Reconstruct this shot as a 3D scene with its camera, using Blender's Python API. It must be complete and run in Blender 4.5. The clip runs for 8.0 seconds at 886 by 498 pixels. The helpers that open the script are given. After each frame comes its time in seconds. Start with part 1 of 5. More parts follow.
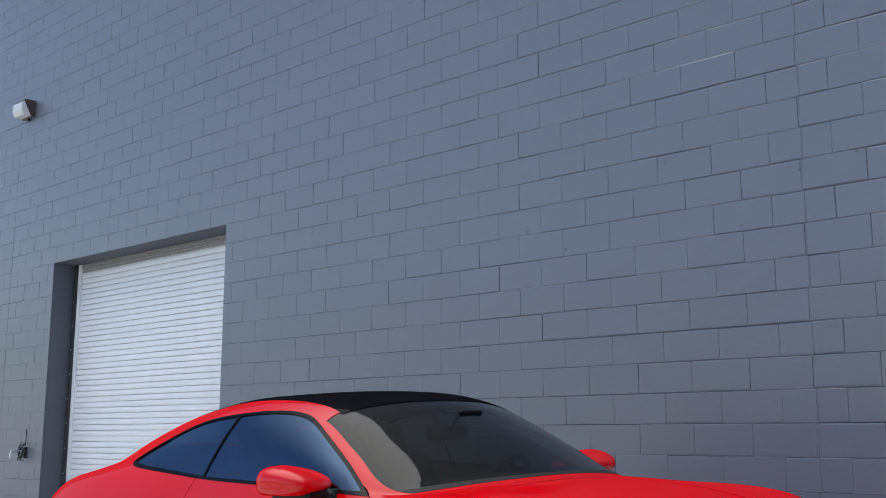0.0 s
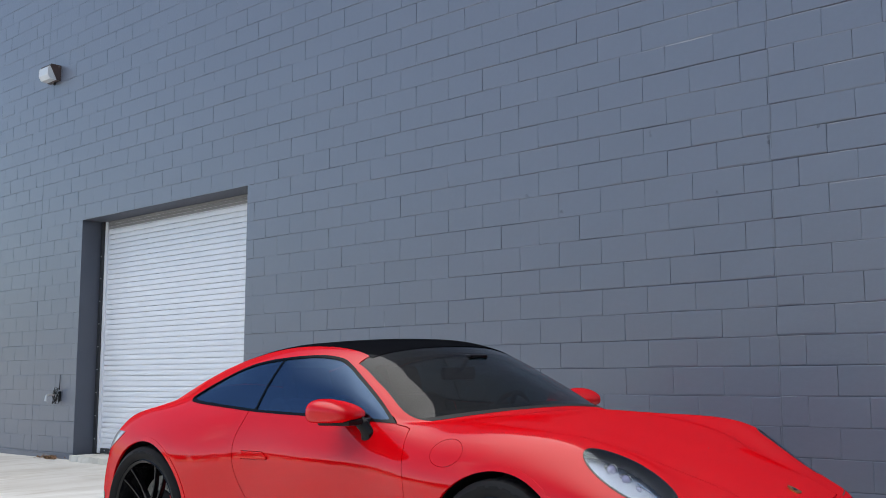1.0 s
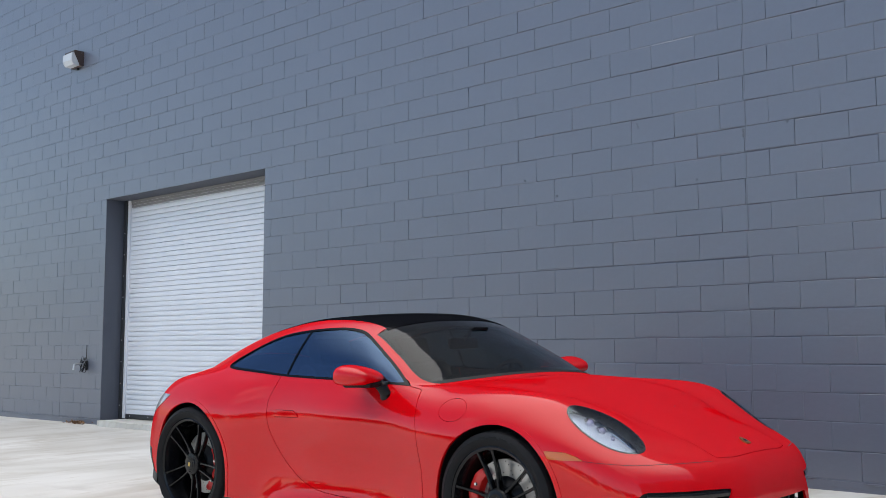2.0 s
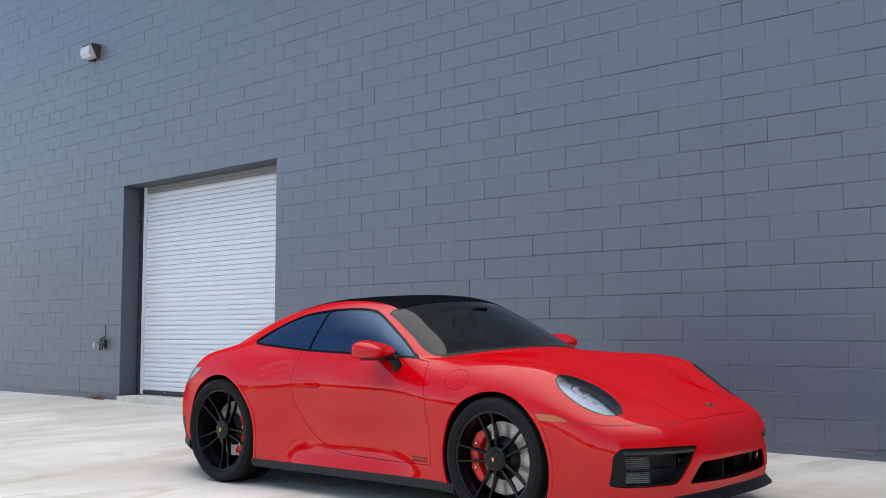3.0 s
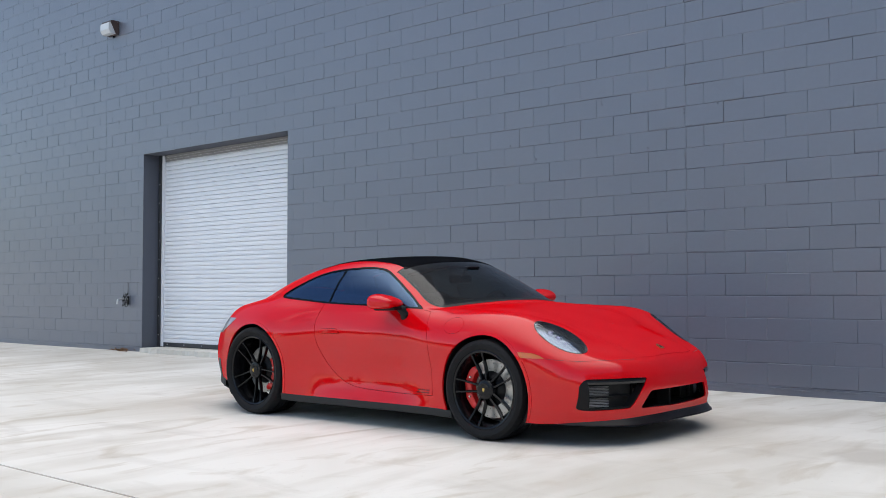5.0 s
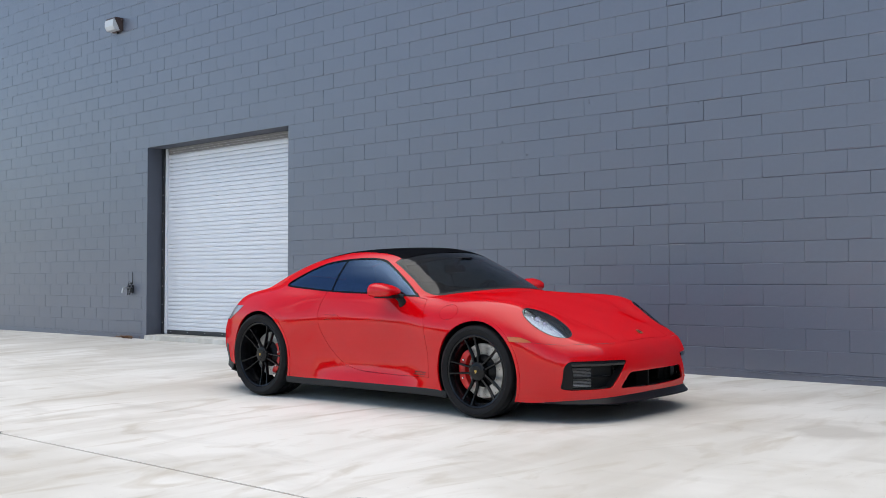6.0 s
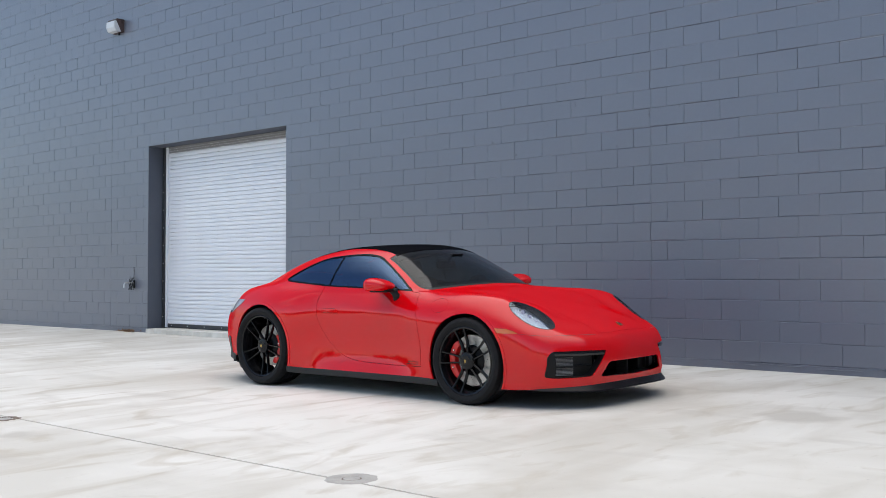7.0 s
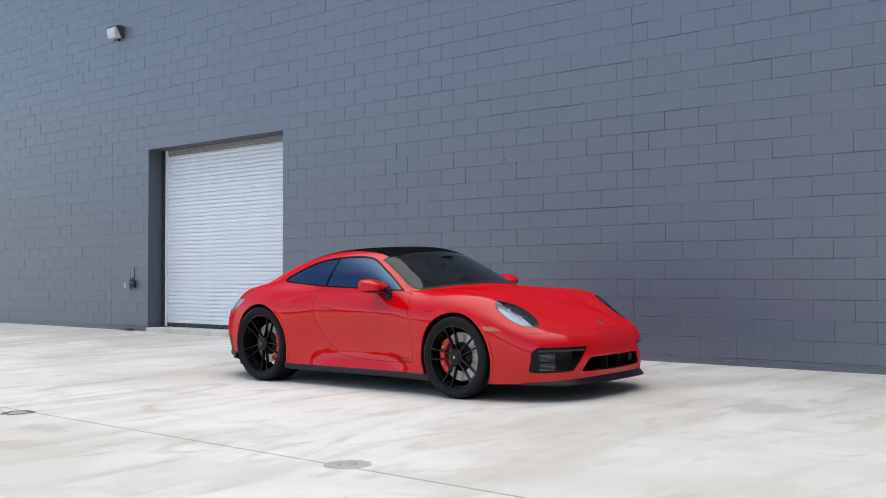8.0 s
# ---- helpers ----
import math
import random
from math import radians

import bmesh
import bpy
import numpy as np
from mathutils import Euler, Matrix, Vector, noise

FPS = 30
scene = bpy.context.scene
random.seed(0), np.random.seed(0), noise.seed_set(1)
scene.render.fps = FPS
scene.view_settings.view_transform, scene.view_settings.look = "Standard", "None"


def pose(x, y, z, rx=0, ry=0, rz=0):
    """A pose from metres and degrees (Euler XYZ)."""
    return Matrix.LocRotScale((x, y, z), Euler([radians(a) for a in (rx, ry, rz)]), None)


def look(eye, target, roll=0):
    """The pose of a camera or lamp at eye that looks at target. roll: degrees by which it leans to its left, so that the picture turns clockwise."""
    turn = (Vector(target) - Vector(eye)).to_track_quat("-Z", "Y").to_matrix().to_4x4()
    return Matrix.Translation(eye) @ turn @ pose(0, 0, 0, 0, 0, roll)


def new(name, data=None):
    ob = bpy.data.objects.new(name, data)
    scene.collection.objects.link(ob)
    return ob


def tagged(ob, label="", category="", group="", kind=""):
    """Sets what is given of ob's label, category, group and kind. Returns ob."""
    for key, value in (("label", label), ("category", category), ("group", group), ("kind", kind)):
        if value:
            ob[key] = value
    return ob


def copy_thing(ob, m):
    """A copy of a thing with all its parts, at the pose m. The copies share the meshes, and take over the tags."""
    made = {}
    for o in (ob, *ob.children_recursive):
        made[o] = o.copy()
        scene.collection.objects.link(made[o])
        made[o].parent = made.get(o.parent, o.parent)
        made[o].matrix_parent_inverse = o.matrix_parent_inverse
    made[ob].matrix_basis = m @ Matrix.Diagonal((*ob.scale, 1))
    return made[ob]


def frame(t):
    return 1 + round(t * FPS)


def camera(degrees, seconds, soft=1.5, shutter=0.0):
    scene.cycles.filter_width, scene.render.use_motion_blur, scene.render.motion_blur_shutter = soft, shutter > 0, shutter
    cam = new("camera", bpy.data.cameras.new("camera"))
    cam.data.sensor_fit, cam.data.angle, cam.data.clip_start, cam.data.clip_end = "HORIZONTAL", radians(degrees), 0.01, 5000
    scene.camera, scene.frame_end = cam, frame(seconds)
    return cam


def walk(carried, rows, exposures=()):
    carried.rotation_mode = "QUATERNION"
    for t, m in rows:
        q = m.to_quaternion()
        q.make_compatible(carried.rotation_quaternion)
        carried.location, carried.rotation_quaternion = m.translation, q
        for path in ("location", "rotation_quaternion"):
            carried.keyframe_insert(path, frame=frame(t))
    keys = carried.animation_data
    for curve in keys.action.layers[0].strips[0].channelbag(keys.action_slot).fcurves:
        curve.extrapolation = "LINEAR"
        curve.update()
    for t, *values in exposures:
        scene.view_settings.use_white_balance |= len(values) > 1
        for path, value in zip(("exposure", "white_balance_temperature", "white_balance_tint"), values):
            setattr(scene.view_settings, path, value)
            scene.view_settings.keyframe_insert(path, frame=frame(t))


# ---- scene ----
cam = camera(45.3, 8.0, soft=0.65)
PATH = [
    (0, (-0.418, -0.031, 1.09), (-1.765, 1.407, 1.438), 0.1),
    (0.5, (-0.126, -0.382, 1.075), (-1.478, 1.062, 1.368), 0.1),
    (1, (0.134, -0.702, 1.052), (-1.223, 0.745, 1.304), 0.0),
    (1.5, (0.407, -1.007, 1.044), (-0.955, 0.44, 1.265), 0.0),
    (3, (1.177, -1.895, 1.016), (-0.189, -0.443, 1.178), 0.0),
    (3.5, (1.412, -2.168, 1.003), (0.048, -0.713, 1.144), 0.0),
    (4, (1.642, -2.42, 1.003), (0.277, -0.963, 1.121), 0.0),
    (4.5, (1.85, -2.661, 0.986), (0.486, -1.201, 1.086), 0.0),
    (6, (2.432, -3.305, 0.981), (1.079, -1.834, 1.046), 0.0),
    (6.5, (2.611, -3.501, 0.973), (1.262, -2.026, 1.034), 0.0),
    (7, (2.786, -3.653, 0.979), (1.44, -2.175, 1.035), 0.0),
    (7.5, (2.966, -3.815, 0.985), (1.623, -2.334, 1.04), -0.1),
    (8, (3.146, -3.992, 0.999), (1.807, -2.507, 1.052), -0.1),
]
walk(cam, [(t, look(eye, target, roll)) for t, eye, target, roll in PATH], exposures=[(0.0, 1.24, 6570, 11), (8.0, 1.24, 6570, 11)])

# ---- sky and sun ----
SUN_EL, SUN_AZ = 36.0, 4.0      # degrees; azimuth from +y, clockwise
world = bpy.data.worlds.new("sky")
scene.world = world
world.use_nodes = True
wn = world.node_tree
sky = wn.nodes.new("ShaderNodeTexSky")
sky.sky_type = "NISHITA"
sky.sun_disc = False
sky.sun_elevation, sky.sun_rotation = radians(SUN_EL), radians(SUN_AZ)
sky.dust_density, sky.air_density = 0.8, 1.0
# thin bright cloud, thickening towards the zenith, with blue left between its banks
wtc, wsep, wnoise = wn.nodes.new("ShaderNodeTexCoord"), wn.nodes.new("ShaderNodeSeparateXYZ"), wn.nodes.new("ShaderNodeTexNoise")
wnoise.inputs["Scale"].default_value, wnoise.inputs["Detail"].default_value, wnoise.inputs["Roughness"].default_value = 3.2, 6, 0.55
wn.links.new(wtc.outputs["Generated"], wsep.inputs[0])
wn.links.new(wtc.outputs["Generated"], wnoise.inputs["Vector"])
high, bank, cover, cloud = wn.nodes.new("ShaderNodeMapRange"), wn.nodes.new("ShaderNodeMapRange"), wn.nodes.new("ShaderNodeMath"), wn.nodes.new("ShaderNodeMix")
high.interpolation_type = bank.interpolation_type = "SMOOTHSTEP"
for nd, vals in ((high, (0.58, 0.96, 0.0, 1.0)), (bank, (0.56, 0.74, 0.0, 0.22))):
    for key, val in zip(("From Min", "From Max", "To Min", "To Max"), vals):
        nd.inputs[key].default_value = val
wn.links.new(wsep.outputs["Z"], high.inputs["Value"])
wn.links.new(wnoise.outputs["Fac"], bank.inputs["Value"])
cover.operation, cover.use_clamp = "ADD", True
wn.links.new(high.outputs[0], cover.inputs[0])
wn.links.new(bank.outputs[0], cover.inputs[1])
cloud.data_type = "RGBA"
wn.links.new(cover.outputs[0], cloud.inputs["Factor"])
wn.links.new(sky.outputs[0], cloud.inputs[6])
cloud.inputs[7].default_value = (12.0, 11.9, 11.9, 1)
wn.links.new(cloud.outputs[2], wn.nodes["Background"].inputs[0])
wn.nodes["Background"].inputs[1].default_value = 0.10
sun = new("sun", bpy.data.lights.new("sun", "SUN"))
sun.data.energy, sun.data.angle, sun.data.color = 0.5, radians(12), (1.0, 0.94, 0.86)
sd = Vector((math.sin(radians(SUN_AZ)) * math.cos(radians(SUN_EL)), math.cos(radians(SUN_AZ)) * math.cos(radians(SUN_EL)), math.sin(radians(SUN_EL))))
sun.matrix_world = look(sd * 50, (0, 0, 0))


# ---- materials ----
def material(name, color, rough=0.5, metal=0.0, coat=0.0, grain=0.0, scale=8.0, bump=0.0, spec=0.5, island=0.0, fine=0.0):
    """A principled surface with two scales of variation in tone and a fine relief."""
    m = bpy.data.materials.new(name)
    m.use_nodes = True
    n, l = m.node_tree.nodes, m.node_tree.links
    b = n["Principled BSDF"]
    b.inputs["Base Color"].default_value = (*color, 1)
    b.inputs["Roughness"].default_value, b.inputs["Metallic"].default_value = rough, metal
    b.inputs["Coat Weight"].default_value, b.inputs["Coat Roughness"].default_value, b.inputs["Coat IOR"].default_value = coat, 0.02, 1.33
    b.inputs["Specular IOR Level"].default_value = spec
    if grain or bump or island:
        tc = n.new("ShaderNodeTexCoord")
        src = tc.outputs["Object"]
        big, small = n.new("ShaderNodeTexNoise"), n.new("ShaderNodeTexNoise")
        big.inputs["Scale"].default_value, big.inputs["Detail"].default_value = scale, 6
        small.inputs["Scale"].default_value, small.inputs["Detail"].default_value = scale * 22, 4
        for t in (big, small):
            l.new(src, t.inputs["Vector"])
        mix = n.new("ShaderNodeMath")
        mix.operation = "ADD"
        l.new(big.outputs["Fac"], mix.inputs[0])
        l.new(small.outputs["Fac"], mix.inputs[1])
        fac = mix.outputs[0]
        if island:
            geo, oi = n.new("ShaderNodeNewGeometry"), n.new("ShaderNodeObjectInfo")
            a = n.new("ShaderNodeMath")
            a.operation = "ADD"
            l.new(geo.outputs["Random Per Island"], a.inputs[0])
            l.new(oi.outputs["Random"], a.inputs[1])
            fr = n.new("ShaderNodeMath")
            fr.operation = "FRACT"
            l.new(a.outputs[0], fr.inputs[0])
            mad = n.new("ShaderNodeMath")
            mad.operation = "MULTIPLY_ADD"
            mad.inputs[1].default_value = island
            l.new(fr.outputs[0], mad.inputs[0])
            l.new(fac, mad.inputs[2])
            fac = mad.outputs[0]
        ramp = n.new("ShaderNodeMapRange")
        ramp.inputs["From Min"].default_value, ramp.inputs["From Max"].default_value = 0.5, 1.5 + island
        ramp.inputs["To Min"].default_value, ramp.inputs["To Max"].default_value = 1 - grain, 1 + grain
        l.new(fac, ramp.inputs["Value"])
        mul = n.new("ShaderNodeVectorMath")
        mul.operation = "SCALE"
        mul.inputs[0].default_value = color
        l.new(ramp.outputs[0], mul.inputs["Scale"])
        l.new(mul.outputs[0], b.inputs["Base Color"])
        if bump:
            bp = n.new("ShaderNodeBump")
            bp.inputs["Strength"].default_value, bp.inputs["Distance"].default_value = bump, 0.004
            l.new(mix.outputs[0], bp.inputs["Height"])
            l.new(bp.outputs[0], b.inputs["Normal"])
    return m


def glass(name, tint, rough=0.0, ior=1.45):
    m = bpy.data.materials.new(name)
    m.use_nodes = True
    b = m.node_tree.nodes["Principled BSDF"]
    b.inputs["Base Color"].default_value = (*tint, 1)
    b.inputs["Roughness"].default_value = rough
    b.inputs["Transmission Weight"].default_value = 1.0
    b.inputs["IOR"].default_value = ior
    return m


def layered(name, under, gloss, tint=(1, 1, 1), rough=0.015, ior=0.0):
    """A clear gloss over an under-layer, "clear" glass of a tint or a painted colour: even, or by the angle of view, up to gloss, where an ior is given."""
    m = bpy.data.materials.new(name)
    m.use_nodes = True
    n, l = m.node_tree.nodes, m.node_tree.links
    top, mix = n.new("ShaderNodeBsdfGlossy"), n.new("ShaderNodeMixShader")
    top.inputs["Color"].default_value, top.inputs["Roughness"].default_value = (*tint, 1), rough
    mix.inputs[0].default_value = gloss
    if ior:
        fr = n.new("ShaderNodeFresnel")
        fr.inputs["IOR"].default_value = ior
        top_gloss = n.new("ShaderNodeMath")
        top_gloss.operation, top_gloss.inputs[1].default_value = "MINIMUM", gloss
        l.new(fr.outputs[0], top_gloss.inputs[0])
        l.new(top_gloss.outputs[0], mix.inputs[0])
    if under[0] == "clear":
        low = n.new("ShaderNodeBsdfTransparent")
        low.inputs["Color"].default_value = (*under[1], 1)
        n.remove(n["Principled BSDF"])
    else:
        low = n["Principled BSDF"]
        low.inputs["Base Color"].default_value = (*under[1], 1)
        low.inputs["Roughness"].default_value, low.inputs["Specular IOR Level"].default_value = 0.4, 0.0
    l.new(low.outputs[0], mix.inputs[1])
    l.new(top.outputs[0], mix.inputs[2])
    l.new(mix.outputs[0], n["Material Output"].inputs["Surface"])
    return m


def concrete(name):
    """Pale trowelled concrete: broad drifts, drawn-out water stains, specks and fine relief."""
    m = bpy.data.materials.new(name)
    m.use_nodes = True
    n, l = m.node_tree.nodes, m.node_tree.links
    p = n["Principled BSDF"]
    p.inputs["Roughness"].default_value, p.inputs["Specular IOR Level"].default_value = 0.7, 0.35
    tc = n.new("ShaderNodeTexCoord")

    def noise_at(scale, detail, stretch=(1, 1, 1), turn=0.0, warp=0.0):
        mp, t = n.new("ShaderNodeMapping"), n.new("ShaderNodeTexNoise")
        mp.inputs["Scale"].default_value, mp.inputs["Rotation"].default_value = stretch, (0, 0, turn)
        t.inputs["Scale"].default_value, t.inputs["Detail"].default_value, t.inputs["Distortion"].default_value = scale, detail, warp
        l.new(tc.outputs["Object"], mp.inputs["Vector"])
        l.new(mp.outputs[0], t.inputs["Vector"])
        return t.outputs["Fac"]

    def ranged(v, a, b, c, d):
        r = n.new("ShaderNodeMapRange")
        for k, q in zip(("From Min", "From Max", "To Min", "To Max"), (a, b, c, d)):
            r.inputs[k].default_value = q
        l.new(v, r.inputs["Value"])
        return r.outputs[0]

    def blend(fac, a, b):
        mx = n.new("ShaderNodeMix")
        mx.data_type = "RGBA"
        l.new(fac, mx.inputs["Factor"])
        for k, q in (("A", a), ("B", b)):
            s = [i for i in mx.inputs if i.name == k and i.type == "RGBA"][0]
            if isinstance(q, tuple):
                s.default_value = (*q, 1)
            else:
                l.new(q, s)
        return [o for o in mx.outputs if o.type == "RGBA"][0]
    col = blend(ranged(noise_at(0.45, 6, warp=0.6), 0.40, 0.60, 0, 1), (0.585, 0.56, 0.503), (0.71, 0.69, 0.64))
    col = blend(ranged(noise_at(1.0, 5, (1.7, 0.42, 1), 0.16, 0.9), 0.47, 0.72, 0, 0.65), col, (0.47, 0.43, 0.365))
    col = blend(ranged(noise_at(2.0, 6, (1.3, 0.5, 1), -0.2, 1.6), 0.54, 0.72, 0, 0.55), col, (0.43, 0.375, 0.29))
    col = blend(ranged(noise_at(1.6, 5, (0.5, 1.6, 1), 0.1, 0.5), 0.56, 0.76, 0, 0.5), col, (0.44, 0.41, 0.36))
    col = blend(ranged(noise_at(38, 3), 0.68, 0.78, 0, 0.35), col, (0.36, 0.34, 0.31))
    # faint round wet marks left by drips
    for spot, size in (((-0.38, 3.49, 0.019), 0.9), ((-4.10, -0.30, -0.06), 0.62)):
        ds, ln, wob = n.new("ShaderNodeVectorMath"), n.new("ShaderNodeVectorMath"), n.new("ShaderNodeMath")
        ds.operation, ln.operation = "SUBTRACT", "LENGTH"
        ds.inputs[1].default_value = spot
        l.new(tc.outputs["Object"], ds.inputs[0])
        l.new(ds.outputs[0], ln.inputs[0])
        wob.operation, wob.inputs[1].default_value = "MULTIPLY_ADD", 0.25
        l.new(noise_at(5, 4), wob.inputs[0])
        l.new(ln.outputs["Value"], wob.inputs[2])
        col = blend(ranged(wob.outputs[0], 0.34 * size, 0.52 * size, 0.7, 0), col, (0.45, 0.42, 0.37))
    l.new(col, p.inputs["Base Color"])
    bp = n.new("ShaderNodeBump")
    bp.inputs["Strength"].default_value, bp.inputs["Distance"].default_value = 0.15, 0.003
    l.new(noise_at(60, 5), bp.inputs["Height"])
    l.new(bp.outputs[0], p.inputs["Normal"])
    return m


PAINT = layered("red_car_paint", ("paint", (0.62, 0.0012, 0.0045)), 0.090, rough=0.005, ior=1.51)
BLACK_GLOSS = material("gloss_black", (0.008, 0.008, 0.009), 0.12, coat=0.6)
ROOF_BLACK = layered("roof_black", ("paint", (0.004, 0.004, 0.005)), 0.022, rough=0.06)
TRIM_BLACK = layered("trim_black", ("paint", (0.004, 0.004, 0.005)), 0.03, rough=0.05)
BLACK_SATIN = material("satin_black", (0.007, 0.007, 0.008), 0.34, spec=0.2)
BLACK_PLASTIC = material("black_plastic", (0.014, 0.0145, 0.015), 0.55, spec=0.35, grain=0.1, scale=30, bump=0.1)
WHEEL_BLACK = material("wheel_black", (0.0045, 0.0045, 0.0055), 0.22, spec=0.28)
RUBBER = material("tyre_rubber", (0.009, 0.009, 0.010), 0.65, spec=0.2, grain=0.25, scale=10, bump=0.1)
INTERIOR = material("interior_trim", (0.010, 0.0105, 0.011), 0.7, grain=0.2, scale=20)
DISC = material("brake_disc_iron", (0.42, 0.41, 0.40), 0.35, metal=1.0, grain=0.15, scale=12)
REFLECTOR = material("lamp_reflector", (0.27, 0.30, 0.37), 0.28, metal=0.35)
STEEL = material("bright_steel", (0.6, 0.6, 0.6), 0.25, metal=1.0)
CALIPER = material("red_caliper", (0.62, 0.012, 0.01), 0.3, coat=0.6)
GOLD = material("gold_badge", (0.55, 0.38, 0.12), 0.3, metal=1.0)
AMBER = material("amber_lens", (0.55, 0.13, 0.02), 0.15, coat=1.0)
TAIL = material("tail_lens", (0.26, 0.21, 0.22), 0.08, coat=1.0)
TINT = layered("tinted_glass", ("clear", (0.40, 0.47, 0.50)), 0.15, (0.46, 0.66, 1.0))
INNER_FACE = layered("glass_inner_face", ("clear", (1.0, 1.0, 1.0)), 0.0)
SCREEN = layered("windscreen_glass", ("clear", (0.22, 0.28, 0.28)), 0.5, rough=0.03, ior=1.34)
LENS = layered("clear_lens", ("clear", (0.94, 0.96, 0.98)), 0.045, (0.85, 0.92, 1.0))
PROJECTOR = material("projector_glass", (0.30, 0.28, 0.42), 0.10, coat=1.0)
# darker grey that holds the shade on the uppermost shutter slats
SHADED_SLATS = material("head_baffle", (0.24, 0.24, 0.245), 0.7, grain=0.15, scale=6)
WALL = material("grey_wall_paint", (0.132, 0.146, 0.187), 0.32, spec=1.0, grain=0.07, scale=1.2, bump=0.35, island=0.35)
JOINT = material("grey_painted_mortar", (0.085, 0.095, 0.120), 0.7, grain=0.08, scale=3, bump=0.5)
CONCRETE = concrete("pale_concrete")
SHUTTER = material("white_shutter_paint", (0.78, 0.79, 0.82), 0.4, grain=0.05, scale=3)
GALV = material("galvanised_steel", (0.5, 0.5, 0.5), 0.45, metal=0.8, grain=0.2, scale=15)
GUIDE_DARK = material("dark_painted_steel", (0.03, 0.032, 0.036), 0.5, grain=0.2, scale=10)
BRONZE = material("bronze_paint", (0.060, 0.038, 0.034), 0.45, grain=0.15, scale=12)
FROST = material("frosted_glass", (0.58, 0.60, 0.62), 0.25, grain=0.06, scale=20)
LEAF = material("dry_leaf", (0.22, 0.12, 0.06), 0.8, grain=0.4, scale=20)
LID = material("lid_concrete", (0.38, 0.365, 0.335), 0.8, grain=0.35, scale=9, bump=0.2)
RUST = material("rusty_iron", (0.17, 0.13, 0.10), 0.8, grain=0.35, scale=14, bump=0.3)
BARK = material("bark", (0.12, 0.09, 0.07), 0.9, grain=0.3, scale=4)
FOLIAGE = material("foliage", (0.028, 0.045, 0.020), 0.7, grain=0.35, scale=1.5)
GRASS = material("grass", (0.07, 0.10, 0.045), 0.9, grain=0.3, scale=0.6)
DIRT = material("joint_dirt", (0.28, 0.24, 0.19), 0.95, grain=0.4, scale=9)
SEALANT = material("grey_sealant", (0.128, 0.142, 0.17), 0.7, grain=0.1, scale=6)
ROOFING = material("roof_felt", (0.2, 0.2, 0.2), 0.9, grain=0.2, scale=2)


# ---- mesh helpers ----
def mesh_object(name, bm, mat, smooth=None):
    me = bpy.data.meshes.new(name)
    bm.to_mesh(me)
    bm.free()
    me.materials.append(mat)
    if smooth is not None:
        me.shade_smooth()
        me.set_sharp_from_angle(angle=radians(smooth))
    return new(name, me)


def part(name, bm, mat, parent, label="", smooth=None):
    ob = mesh_object(name, bm, mat, smooth)
    ob.parent = parent
    return tagged(ob, label)


def box(bm, lo, hi, bevel=0.0):
    r = bmesh.ops.create_cube(bm, size=1.0)
    c = [(a + b) / 2 for a, b in zip(lo, hi)]
    d = [abs(b - a) for a, b in zip(lo, hi)]
    for v in r["verts"]:
        v.co = Vector((c[0] + v.co.x * d[0], c[1] + v.co.y * d[1], c[2] + v.co.z * d[2]))
    if bevel:
        es = list({e for v in r["verts"] for e in v.link_edges})
        bmesh.ops.bevel(bm, geom=es, offset=bevel, segments=2, affect="EDGES", profile=0.5)
    return bm


def boxed(lo, hi, bevel=0.0):
    return box(bmesh.new(), lo, hi, bevel)


def lathe(profile, segs=48, axis="Y", close=False):
    """profile: (radius, height along the axis) pairs."""
    bm = bmesh.new()
    rings = []
    for i in range(segs):
        a = 2 * math.pi * i / segs
        ring = []
        for r, h in profile:
            c, s = r * math.cos(a), r * math.sin(a)
            ring.append(bm.verts.new((c, h, s) if axis == "Y" else (c, s, h)))
        rings.append(ring)
    n = len(profile)
    for i in range(segs):
        a, b = rings[i], rings[(i + 1) % segs]
        for k in range(n if close else n - 1):
            bm.faces.new((a[k], a[(k + 1) % n], b[(k + 1) % n], b[k]))
    bmesh.ops.remove_doubles(bm, verts=bm.verts, dist=1e-5)
    bmesh.ops.recalc_face_normals(bm, faces=bm.faces)
    return bm


def spline(points, closed=False, n=8):
    """Catmull-Rom points through a short list of control points."""
    p = [np.array(q, float) for q in points]
    m = len(p)
    out = []
    for i in range(m if closed else m - 1):
        p0, p1, p2, p3 = (p[(i + k) % m] if closed else p[min(max(i + k, 0), m - 1)] for k in (-1, 0, 1, 2))
        for j in range(n):
            t = j / n
            out.append(0.5 * ((2 * p1) + (p2 - p0) * t + (2 * p0 - 5 * p1 + 4 * p2 - p3) * t * t + (3 * p1 - p0 - 3 * p2 + p3) * t ** 3))
    if not closed:
        out.append(p[-1])
    return out


def prism(outline, axis, a, b):
    """A closed outline in a coordinate plane, drawn out along the axis from a to b."""
    bm = bmesh.new()
    def at(q, h):
        return {"x": (h, q[0], q[1]), "y": (q[0], h, q[1]), "z": (q[0], q[1], h)}[axis]
    lo = [bm.verts.new(at(q, a)) for q in outline]
    hi = [bm.verts.new(at(q, b)) for q in outline]
    bm.faces.new(lo)
    bm.faces.new(hi)
    n = len(lo)
    for i in range(n):
        bm.faces.new((lo[i], lo[(i + 1) % n], hi[(i + 1) % n], hi[i]))
    bmesh.ops.recalc_face_normals(bm, faces=bm.faces)
    return bm


